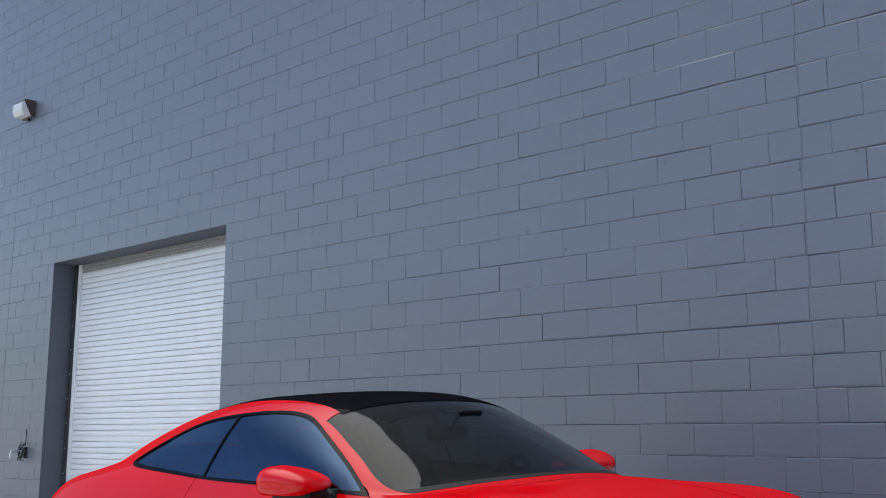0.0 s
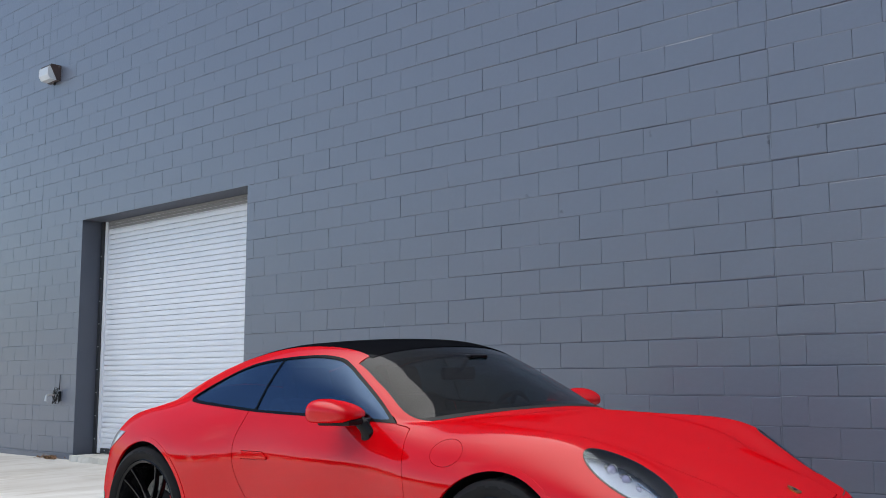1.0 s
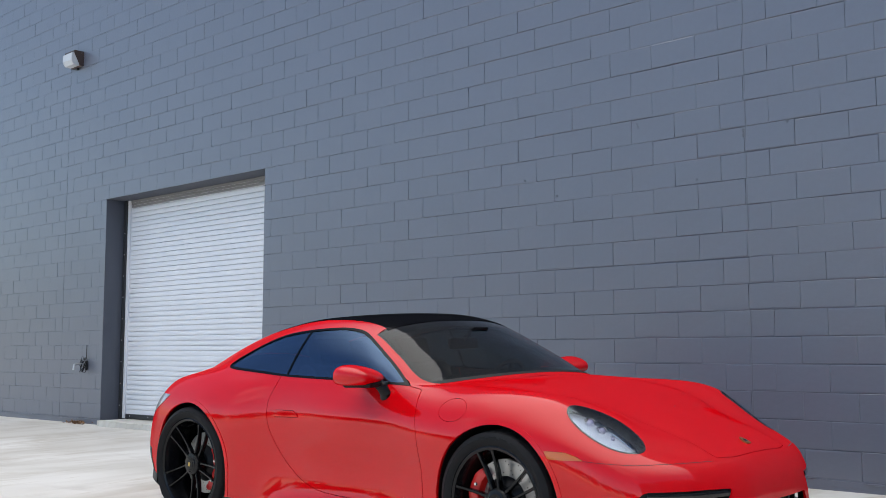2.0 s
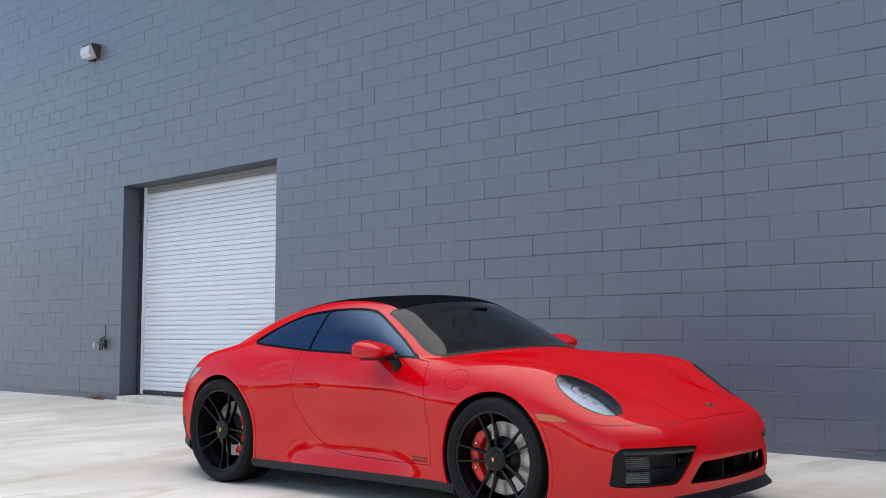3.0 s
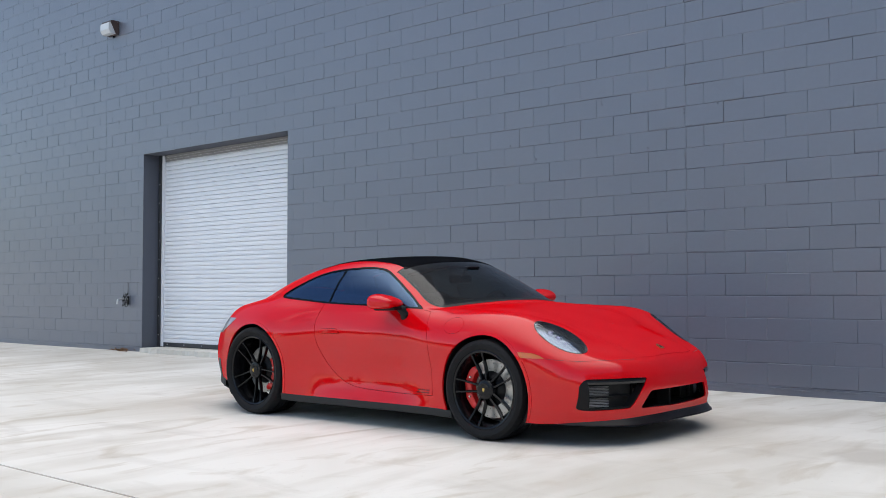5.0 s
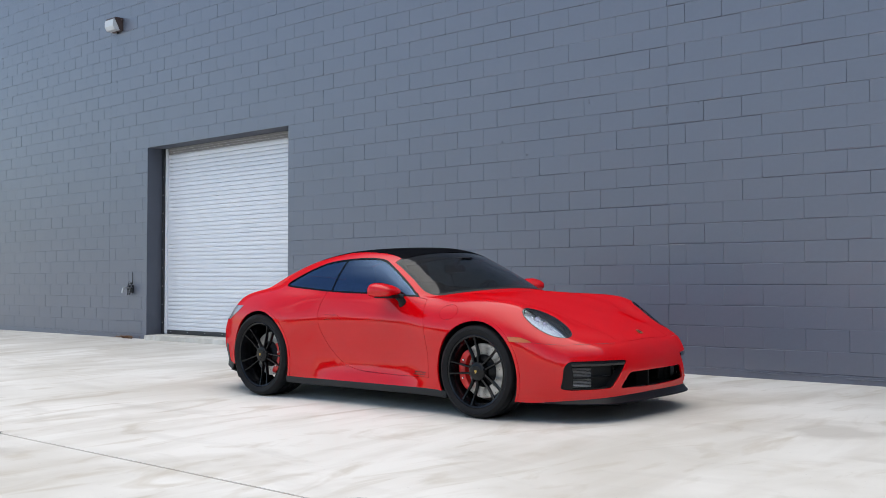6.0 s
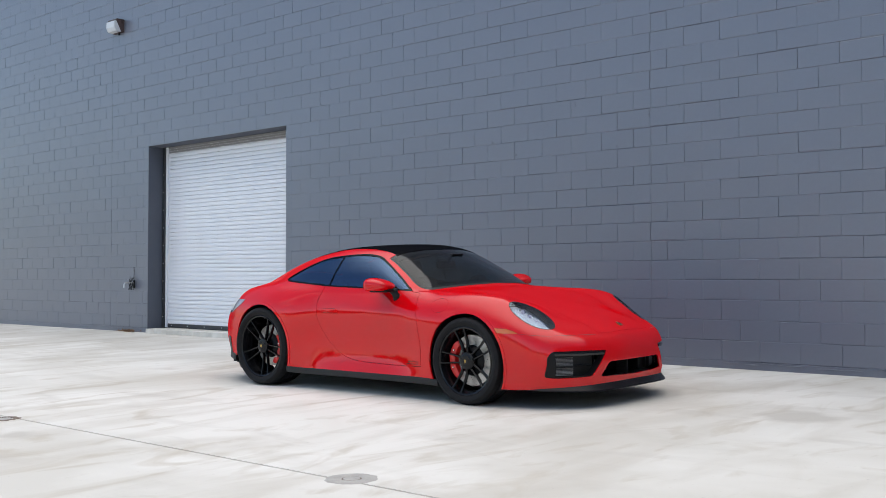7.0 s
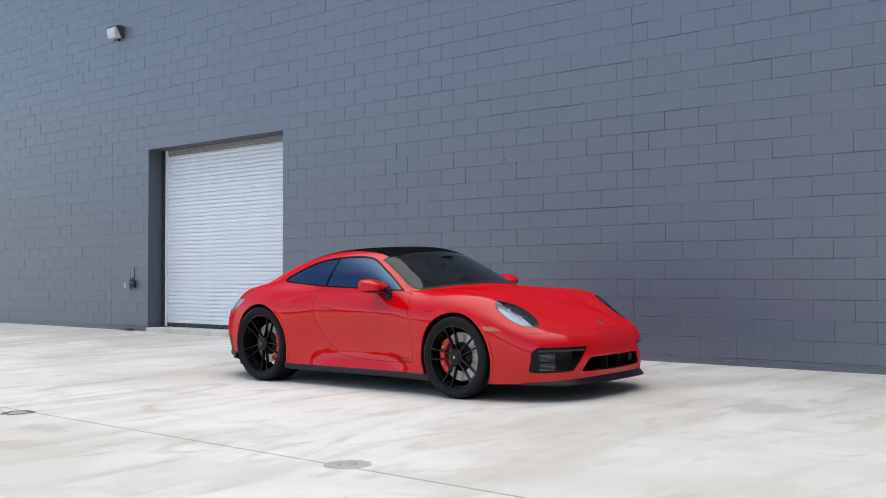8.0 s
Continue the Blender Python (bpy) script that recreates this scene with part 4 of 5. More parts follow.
# cowl and wipers
part("cowl", shell(7 * ST - 4, 7 * ST - 1, 7 * RL - 2, VN - 1, thick=0.006, lift=0.001), BLACK_PLASTIC, car, "black plastic cowl", 40)

patch("fuel_flap", (5 * ST, 7 * ST, 3 * RL, 5 * RL), lambda sy: prism(FLAP, "y", sy * 0.6, sy * 1.2), PAINT, car, "round red fuel flap", 0.010, 0.0, sides=(-1,))
patch("side_marker", WING, lambda sy: prism(swollen(MARKER, -0.001), "y", sy * 0.75, sy * 1.2), AMBER, car, "amber side marker lamp", 0.010, 0.001)
for sy in (-1, 1):
    h = patch("door_handle", (9 * ST, 11 * ST, 2 * RL, 5 * RL), lambda q: prism(swollen(HANDLE, -0.003), "y", q * 0.7, q * 1.2), PAINT, door_of, "flush red door handle", 0.014, 0.006, sides=(sy,))[0]
    patch("handle_recess", (9 * ST, 11 * ST, 2 * RL, 5 * RL), lambda q: prism(swollen(HANDLE, 0.004), "y", q * 0.7, q * 1.2), BLACK_PLASTIC, h, "dark recess", 0.004, -0.014, sides=(sy,))

for ax, az, ar, uv in ((0, 0.335, FRONT_R, (3 * ST, 7 * ST, 0, 5 * RL)), (-BASE, 0.35, REAR_R, (10 * ST, 14 * ST, 0, 5 * RL))):
    for o in patch("arch_lip", uv, lambda q: prism(ring_of(ax, az, ar + 0.024, ar + 0.024, 72), "y", q * 0.6, q * 1.2), PAINT, car, "raised red wheel arch lip", 0.014, 0.0035):
        c = prism(ring_of(ax, az, ar + 0.001, ar + 0.001, 72), "y", -1.2, 1.2)
        o.data = boolean(o, c, "DIFFERENCE")
        c.free()
        o.data.shade_smooth()
        o.data.set_sharp_from_angle(angle=radians(32))
        follow_skin(o.data)
line = spline([(0.486, 0.566), (0.57, 0.557), (0.675, 0.549), (0.76, 0.551), (0.87, 0.549)], n=5)
patch("bumper_seam", WING, lambda q: prism([(p[0], p[1] - 0.0009) for p in line] + [(p[0], p[1] + 0.0009) for p in line[::-1]], "y", q * 0.345, q * 1.2), BLACK_PLASTIC, car, "fine dark panel gap", 0.004, 0.0006)

# headlamps
for sy in (-1, 1):
    lamp = patch("headlamp", WING, lambda q: lamp_prism(q, -0.0015), LENS, car, "oval headlamp with a clear lens", 0.005, 0.003, sides=(sy,))[0]
    lamp.visible_shadow = False
    patch("lamp_floor", WING, lambda q: lamp_prism(q, -0.004), REFLECTOR, lamp, "silvery reflector housing", 0.004, -0.036, sides=(sy,))
    rim = patch("lamp_rim", WING, lambda q: lamp_prism(q, -0.0008), BLACK_GLOSS, lamp, "black lamp rim", 0.040, 0.0005, sides=(sy,))[0]
    c = lamp_prism(sy, -0.008)
    rim.data = boolean(rim, c, "DIFFERENCE")
    c.free()
    shroud = patch("lamp_shroud", WING, lambda q: lamp_prism(q, -0.006), BLACK_GLOSS, lamp, "black inner shroud", 0.004, -0.020, sides=(sy,))[0]
    c = lamp_prism(sy, 0.0, shift=-0.062)
    shroud.data = boolean(shroud, c, "DIFFERENCE")
    c.free()
    for k, (along_l, along_w, r) in enumerate(((-0.080, -0.012, 0.026), (-0.015, -0.012, 0.024), (0.045, -0.006, 0.014))):
        c = HL_C + HL_L * along_l - HL_W * along_w - HL_N * 0.028
        turn = Vector((0.93, 0.32, 0.15)).normalized().to_track_quat("Y", "Z").to_matrix().to_4x4()
        prof = [(0.0, 0.020), (r * 0.45, 0.017), (r * 0.78, 0.006), (r * 0.80, 0.0)]
        mod = lathe(prof, 24)
        ringb = lathe([(r * 0.82, -0.02), (r * 0.82, 0.008), (r, 0.010), (r * 1.04, 0.0), (r * 1.04, -0.02)], 24)
        for bmx, nm, mt in ((mod, "projector", PROJECTOR), (ringb, "projector_ring", STEEL)):
            bmx.transform(Matrix.Translation(c) @ turn)
            if sy < 0:
                mirrored(bmx)
            part(nm, bmx, mt, lamp, "round projector lens" if mt == PROJECTOR else "bright ring", 40)
    bar = tube([HL_C + HL_L * a + HL_W * (0.03 - 0.5 * a * a) * 1.0 - HL_N * 0.022 for a in np.linspace(0.03, 0.15, 8)], 0.004)
    if sy < 0:
        mirrored(bar)
    part("light_bar", bar, STEEL, lamp, "thin bright light bar")

# front vents: black frame, vanes and radiator behind
for sy in (-1, 1):
    bezel = patch("vent_frame", WING[:2] + (0, 4 * RL), lambda q: prism([(p[0] * -q, p[1]) for p in swollen(VENT, -0.001)], "x", 0.35, 1.3), BLACK_SATIN, car, "satin black vent frame", 0.05, -0.006, sides=(sy,))[0]
    hole = rounded([(sy * 0.386, 0.426), (sy * 0.752, 0.426), (sy * 0.742, 0.244), (sy * 0.520, 0.250), (sy * 0.416, 0.380)], 0.012)
    c = prism(hole, "x", 0.35, 1.3)
    bezel.data = boolean(bezel, c, "DIFFERENCE")
    c.free()
    part("vent_back", boxed((0.50, sy * 0.38, 0.22), (0.52, sy * 0.82, 0.45)), INTERIOR, bezel)
    part("vent_wall", boxed((0.64, sy * 0.405, 0.235), (0.80, sy * 0.43, 0.425)), INTERIOR, bezel)
    part("vent_duct", merged(boxed((0.50, sy * 0.375, 0.23), (0.84, sy * 0.385, 0.43)), boxed((0.50, sy * 0.38, 0.222), (0.72, sy * 0.68, 0.230)), boxed((0.50, sy * 0.38, 0.446), (0.70, sy * 0.66, 0.452)), boxed((0.50, sy * 0.745, 0.23), (0.60, sy * 0.75, 0.45))), INTERIOR, bezel)
    # vanes run round with the bumper
    def vane(z, h, d, y0, y1, off):
        bm = bmesh.new()
        rows = []
        for y in np.linspace(y0, y1, 9):
            x = 0.985 - 0.35 * (y / 0.62) ** 2.6 * 0.36 - 0.30 * max(0, y - 0.60) - off
            rows.append([bm.verts.new((x - dx, sy * y, z + dz)) for dx, dz in ((0, -h / 2), (-0.004, 0), (0, h / 2), (d, h / 2), (d, -h / 2))])
        for a, b in zip(rows, rows[1:]):
            for k in range(5):
                bm.faces.new((a[k], a[(k + 1) % 5], b[(k + 1) % 5], b[k]))
        bm.faces.new(rows[0])
        bm.faces.new(rows[-1])
        bmesh.ops.recalc_face_normals(bm, faces=bm.faces)
        return bm
    part("vane", vane(0.414, 0.026, 0.06, 0.405, 0.752, -0.004), BLACK_GLOSS, bezel, "gloss black vane", 40)
    part("vane", vane(0.318, 0.010, 0.05, 0.47, 0.725, 0.05), BLACK_SATIN, bezel, "thin black vane", 40)
    part("radiator", vane(0.33, 0.18, 0.01, 0.42, 0.74, 0.095), BLACK_PLASTIC, bezel, "", 40)
    fin = vane(0.0, 0.0056, 0.016, 0.60, 0.738, 0.075)
    fin_me = bpy.data.meshes.new("fin")
    fin.to_mesh(fin_me)
    fin.free()
    fin_me.materials.append(GALV)
    part("radiator_edge", vane(0.33, 0.16, 0.02, 0.593, 0.599, 0.073), BLACK_PLASTIC, bezel, "", 40)
    for k in range(14):
        f = new("fin", fin_me)
        f.parent, f.location = bezel, (0, 0, 0.253 + k * 0.0100)

# centre intake
part("intake_back", boxed((0.60, -0.42, 0.19), (0.62, 0.42, 0.37)), INTERIOR, car)
part("intake_floor", boxed((0.62, -0.40, 0.205), (0.88, 0.40, 0.222)), BLACK_PLASTIC, car)
part("intake_roof", boxed((0.62, -0.36, 0.352), (0.90, 0.36, 0.362)), BLACK_PLASTIC, car)
for sy in (-1, 1):
    part("intake_duct", merged(boxed((0.66, sy * 0.425, 0.225), (0.83, sy * 0.435, 0.345)), boxed((0.80, sy * 0.30, 0.224), (0.815, sy * 0.43, 0.345), 0.004)), BLACK_PLASTIC, car, "black intake duct")
part("intake_strut", boxed((0.80, -0.006, 0.215), (0.90, 0.006, 0.345)), BLACK_PLASTIC, car)


def sweep(us, v, profile, name, mat, label, both=True, parent=None):
    """A bar of the given cross-section (out, up) carried along a rail of the skin."""
    bm = bmesh.new()
    line = [S[u, v] for u in us]
    if both:
        line = [p * [1, -1, 1] for p in line[::-1]] + line[1:]
    rows = []
    n = len(line)
    for i, p in enumerate(line):
        d = line[min(i + 1, n - 1)] - line[max(i - 1, 0)]
        out = np.array((d[1], -d[0], 0.0))
        out /= np.linalg.norm(out) + 1e-9
        if np.dot(out[:2], p[:2] - np.array((-1.2, 0))) < 0:
            out = -out
        taper = min(1.0, 0.02 + min(i, n - 1 - i) / 26) if both else 1.0
        rows.append([bm.verts.new(p + out * o * taper + np.array((0, 0, h * (0.12 + 0.88 * taper)))) for o, h in profile])
    m = len(profile)
    for a, b in zip(rows, rows[1:]):
        for k in range(m):
            bm.faces.new((a[k], a[(k + 1) % m], b[(k + 1) % m], b[k]))
    bm.faces.new(rows[0])
    bm.faces.new(rows[-1])
    bmesh.ops.recalc_face_normals(bm, faces=bm.faces)
    return part(name, bm, mat, parent or car, label, 35)


sweep(range(0, 3 * ST + 8), 0, [(-0.06, 0.004), (0.002, 0.003), (0.014, -0.010), (0.026, -0.030), (0.038, -0.038), (0.040, -0.046), (0.03, -0.052), (-0.06, -0.052)], "splitter", BLACK_SATIN, "satin black front lip")
for sy in (-1, 1):
    bm = bmesh.new()
    rows = []
    for u in range(6 * ST - 5, 11 * ST + 3):
        p = S[u, 0] * [1, sy, 1]
        rows.append([bm.verts.new(p + np.array((0, sy * o, h))) for o, h in ((-0.05, 0.002), (0.001, 0.001), (0.004, -0.006), (-0.004, -0.05), (-0.02, -0.056), (-0.09, -0.056))])
    for a, b in zip(rows, rows[1:]):
        for k in range(6):
            bm.faces.new((a[k], a[(k + 1) % 6], b[(k + 1) % 6], b[k]))
    bm.faces.new(rows[0])
    bm.faces.new(rows[-1])
    bmesh.ops.recalc_face_normals(bm, faces=bm.faces)
    part("side_skirt", bm, BLACK_PLASTIC, car, "matt black side skirt", 35)
sweep(range(13 * ST + 4, 17 * ST + 1), 0, [(-0.05, 0.01), (0.004, 0.006), (0.010, -0.05), (-0.02, -0.07), (-0.05, -0.07)], "rear_diffuser", BLACK_PLASTIC, "black rear diffuser")
# belly and cabin tub
part("underbody", prism([(0.86, -0.5), (0.86, 0.5), (0.42, 0.60), (-3.3, 0.58), (-3.3, -0.58), (0.42, -0.60)], "z", 0.15, 0.17), BLACK_PLASTIC, car)
for x, r in ((0, FRONT_R), (-BASE, REAR_R)):
    for sy in (-1, 1):
        z = 0.335 if x == 0 else 0.35
        bm = bmesh.new()
        rows = []
        for k in range(41):
            a = math.pi * (-0.18 + 1.36 * k / 40)
            rows.append([bm.verts.new((x + rr * math.cos(a), sy * y, z + rr * math.sin(a))) for rr, y in ((r + 0.002, 0.895), (r + 0.012, 0.87), (r + 0.012, 0.58), (0.10, 0.575))])
        for a, b in zip(rows, rows[1:]):
            for k in range(3):
                bm.faces.new((a[k], a[k + 1], b[k + 1], b[k]))
        part("wheel_arch_liner", bm, BLACK_PLASTIC, car, "dark wheel arch liner", 40)


# ---- wheels ----
def wheel_parts(name, R_t, rim, w, x, z, y, sy, turn_deg, disc_r, cal_deg):
    """A wheel whose outer face looks along sy * y, with its tyre, spokes, disc and caliper."""
    def place(bm):
        bm.transform(Matrix.Translation((x, sy * y, z)) @ (pose(0, 0, 0) if sy < 0 else pose(0, 0, 0, 0, 0, 180)))
        return bm
    rl = rim
    barrel = lathe([(rl + 0.010, -w * 0.455), (rl - 0.002, -w * 0.475), (rl - 0.014, -w * 0.45), (rl - 0.018, -w * 0.40), (rl - 0.030, -w * 0.30), (rl - 0.040, w * 0.2), (rl - 0.01, w * 0.46), (rl + 0.012, w * 0.46), (rl, w * 0.2), (rl - 0.005, -w * 0.35)], 72, close=True)
    hub = part("wheel", place(barrel), WHEEL_BLACK, car, "satin black multi-spoke alloy wheel", 35)
    # tyre, grooved tread and notched shoulders
    prof = [(rl - 0.004, -w * 0.42), (rl + 0.006, -w * 0.475), (rl + 0.022, -w * 0.515), ((rl + R_t) / 2 + 0.004, -w * 0.53), (R_t - 0.022, -w * 0.505), (R_t - 0.008, -w * 0.465), (R_t - 0.002, -w * 0.41), (R_t, -w * 0.36)]
    for g in (-0.22, -0.07, 0.07, 0.22):
        prof += [(R_t + 0.001, (g - 0.022) * w), (R_t - 0.007, (g - 0.018) * w), (R_t - 0.007, (g + 0.018) * w), (R_t + 0.001, (g + 0.022) * w)]
    prof += [(R_t, w * 0.36), (R_t - 0.008, w * 0.465), (R_t - 0.022, w * 0.505), (rl + 0.022, w * 0.515), (rl, w * 0.42)]
    bm = lathe(prof, 216)
    for v in bm.verts:
        rr = math.hypot(v.co.x, v.co.z)
        a = math.atan2(v.co.z, v.co.x) / (2 * math.pi) * 216
        if w * 0.30 < abs(v.co.y) < w * 0.45 and rr > R_t - 0.012 and round(a) % 4 == 0:
            k = (rr - 0.003) / rr
            v.co.x, v.co.z = v.co.x * k, v.co.z * k
    part("tyre", place(bm), RUBBER, hub, "black low-profile tyre", 30)
    # raised lettering bars on the sidewall are too small to read: two plain arcs
    for a0 in (60, 240):
        arc = bmesh.new()
        rm = (rl + R_t) / 2 + 0.006
        rows = []
        for k in range(13):
            a = radians(a0 + 4 * k)
            rows.append([arc.verts.new((q * math.cos(a), -w * 0.5315, q * math.sin(a))) for q in (rm - 0.007, rm + 0.007)])
        for i, (p, q) in enumerate(zip(rows, rows[1:])):
            if i % 3 != 2:
                arc.faces.new((p[0], p[1], q[1], q[0]))
        arc = merged(arc)
        bmesh.ops.solidify(arc, geom=arc.faces, thickness=0.0012)
        part("sidewall_mark", place(arc), RUBBER, hub)
    # five pairs of spokes
    for k in range(5):
        for side in (-1, 1):
            bm = bmesh.new()
            rows = []
            for t in np.linspace(0, 1, 7):
                r = 0.052 + (rl - 0.018 - 0.052) * t
                off = side * (0.019 + 0.026 * t)
                yy = -w * (0.36 + 0.075 * t) + 0.018 * math.sin(math.pi * t) * 0.6
                wd, dp = (0.0086 if x == 0 else 0.0072) - 0.002 * t + 0.003 * (t > 0.95), 0.034 - 0.012 * t
                rows.append([bm.verts.new((off + dx, yy + dy, r)) for dx, dy in ((-wd, 0.004), (-wd * 0.62, 0.0), (wd * 0.62, 0.0), (wd, 0.004), (wd * 0.8, dp), (-wd * 0.8, dp))])
            for a, b in zip(rows, rows[1:]):
                for q in range(6):
                    bm.faces.new((a[q], a[(q + 1) % 6], b[(q + 1) % 6], b[q]))
            bm.faces.new(rows[0])
            bm.faces.new(rows[-1])
            bmesh.ops.recalc_face_normals(bm, faces=bm.faces)
            bm.transform(pose(0, 0, 0, 0, turn_deg + 72 * k, 0))
            part("spoke", place(bm), WHEEL_BLACK, hub, smooth=35)
    cap = lathe([(0, -w * 0.445), (0.018, -w * 0.445), (0.031, -w * 0.44), (0.033, -w * 0.43), (0.044, -w * 0.425), (0.049, -w * 0.41), (0.066, -w * 0.40), (0.072, -w * 0.37), (0.074, -w * 0.2), (0, -w * 0.2)], 40)
    for v in cap.verts:
        rr = math.hypot(v.co.x, v.co.z)
        if 0.06 < rr < 0.08:
            a = round(math.atan2(v.co.z, v.co.x) / (2 * math.pi) * 10) / 10 * 2 * math.pi - math.atan2(v.co.z, v.co.x)
            v.co.x, v.co.z = v.co.x * math.cos(math.pi / 10) / math.cos(a), v.co.z * math.cos(math.pi / 10) / math.cos(a)
    part("hub_nut", place(cap), WHEEL_BLACK, hub, "black centre-lock nut", 30)
    badge = prism([(-0.009, 0.012), (0.009, 0.012), (0.010, 0.002), (0.006, -0.008), (0, -0.014), (-0.006, -0.008), (-0.010, 0.002)], "y", -w * 0.445 - 0.0015, -w * 0.445 + 0.002)
    part("hub_badge", place(badge), GOLD, hub, "small gold shield")
    # brake
    d = lathe([(disc_r * 0.60, -0.018), (disc_r, -0.018), (disc_r, 0.016), (disc_r * 0.60, 0.016)], 72, close=True)
    disc = part("brake_disc", place(d), DISC, car, "drilled grey iron brake disc", 30)
    bell = lathe([(0, -0.05), (disc_r * 0.40, -0.05), (disc_r * 0.56, -0.03), (disc_r * 0.62, -0.014), (disc_r * 0.62, 0.0), (0, 0.0)], 48)
    part("disc_bell", place(bell), BLACK_SATIN, disc, "black disc bell", 30)
    holes = bmesh.new()
    for k in range(60):
        a = 2 * math.pi * k / 60
        r = disc_r * (0.68 + 0.10 * (k % 4) - 0.03 * (k % 2))
        dot = bmesh.ops.create_circle(holes, cap_ends=True, radius=0.0034, segments=8, matrix=Matrix.Translation((r * math.cos(a), -0.0186, r * math.sin(a))) @ pose(0, 0, 0, 90))
    tagged(part("drill_holes", place(holes), INTERIOR, disc), kind="stuff")
    hub_back = lathe([(0.0, 0.02), (disc_r * 0.95, 0.02), (disc_r * 0.95, 0.03), (0, 0.05)], 40)
    part("dust_shield", place(hub_back), BLACK_PLASTIC, disc)
    bm = bmesh.new()
    rows = []
    for k in range(15):
        a = radians(cal_deg - 50 + 100 * k / 14)
        e = math.sin(math.pi * k / 14) ** 0.35
        r0, r1 = disc_r * 0.70 + 0.006 * (1 - e), disc_r * (0.98 + 0.08 * e)
        ridge = 0.006 * (k % 4 == 2)
        rows.append([bm.verts.new((r * math.cos(a), h, r * math.sin(a))) for r, h in ((r0, -0.030), (r0 + 0.01, -0.052 - ridge), ((r0 + r1) / 2, -0.058 - ridge), (r1 - 0.006, -0.052 - ridge), (r1, -0.03), (r1, 0.05), (r0, 0.05))])
    for a, b in zip(rows, rows[1:]):
        for q in range(7):
            bm.faces.new((a[q], a[(q + 1) % 7], b[(q + 1) % 7], b[q]))
    bm.faces.new(rows[0])
    bm.faces.new(rows[-1])
    bmesh.ops.recalc_face_normals(bm, faces=bm.faces)
    if sy > 0:
        bm.transform(Matrix.Diagonal((-1, 1, 1, 1)))
        bmesh.ops.reverse_faces(bm, faces=bm.faces)
    cal = part("brake_caliper", place(bm), CALIPER, car, "glossy red brake caliper", 30)
    for da in (-24, 22):
        a = radians(cal_deg + da)
        bolt = lathe([(0, -0.066), (0.007, -0.066), (0.009, -0.062), (0.009, -0.04)], 12)
        bolt.transform(Matrix.Translation(((1 if sy < 0 else -1) * disc_r * 0.86 * math.cos(a), 0, disc_r * 0.86 * math.sin(a))))
        part("caliper_bolt", place(bolt), STEEL, cal, "bright bolt", 30)
    return hub


for sy in (-1, 1):
    wheel_parts("front", 0.340, 0.266, 0.245, 0.0, 0.340, 0.795, sy, -14, 0.200, 178)
    wheel_parts("rear", 0.358, 0.282, 0.305, -BASE, 0.358, 0.782, sy, 29, 0.188, -14)

# ---- mirrors, badge, lamps, cabin ----
for sy in (-1, 1):
    cap = bmesh.new()
    bmesh.ops.create_uvsphere(cap, u_segments=32, v_segments=18, radius=1.0)
    for v in cap.verts:
        a, b, c = (math.copysign(abs(q) ** 0.72, q) for q in v.co)
        taper = 0.88 + 0.24 * b
        front = max(a, 0.0)
        thin = taper * (1 - 0.42 * front ** 1.5)
        v.co = (a * 0.130 * (0.70 + 0.44 * (a > 0)) * taper, b * 0.162, (c * (0.070 if c > 0 else 0.052)) * thin + 0.004 * b - 0.006 * front)
        if v.co.x < -0.07:
            v.co.x = -0.07
        if v.co.z < -0.036:
            v.co.z = -0.036 + (v.co.z + 0.036) * 0.25
    cap.transform(Matrix.Translation((-0.912, 0.918, 0.920)) @ pose(0, 0, 0, 0, 0, -14))
    if sy < 0:
        mirrored(cap)
    mir = part("door_mirror", cap, PAINT, door_of[sy], "red door mirror on a black foot", 50)
    low = bmesh.new()
    box(low, (-0.050, -0.165, -0.052), (0.124, 0.075, -0.024), 0.010)
    low.transform(Matrix.Translation((-0.912, 0.918, 0.920)) @ pose(0, 0, 0, 0, 0, -14))
    foot = tube([(-0.815, 0.80, 0.80), (-0.80, 0.825, 0.835), (-0.815, 0.84, 0.868), (-0.85, 0.85, 0.895)], lambda t: 0.036 - 0.006 * t, 12)
    for v in foot.verts:
        v.co.y = 0.83 + (v.co.y - 0.83) * 0.7
    both = merged(low, foot)
    if sy < 0:
        mirrored(both)
    part("mirror_foot", both, BLACK_SATIN, mir, "black mirror foot", 40)
    gl = boxed((-0.987, 0.81, 0.895), (-0.980, 0.985, 0.965), 0.002)
    if sy < 0:
        mirrored(gl)
    part("mirror_glass", gl, STEEL, mir)

badge = prism([(-0.021, 0.026), (0.0, 0.029), (0.021, 0.026), (0.022, 0.004), (0.014, -0.018), (0, -0.030), (-0.014, -0.018), (-0.022, 0.004)], "z", -0.002, 0.005)
badge2 = prism([(-0.010, 0.012), (0.010, 0.012), (0.010, 0.0), (0, -0.012), (-0.010, 0.0)], "z", 0.004, 0.0065)
for bmx, nm, mt in ((badge, "badge", GOLD), (badge2, "badge_centre", BLACK_GLOSS)):
    bmx.transform(Matrix.Translation((0.828, 0, 0.606)) @ pose(0, 0, 0, 0, 27, 0) @ pose(0, 0, 0, 0, 0, -90))
    part(nm, bmx, mt, car, "gold shield badge" if mt == GOLD else "")
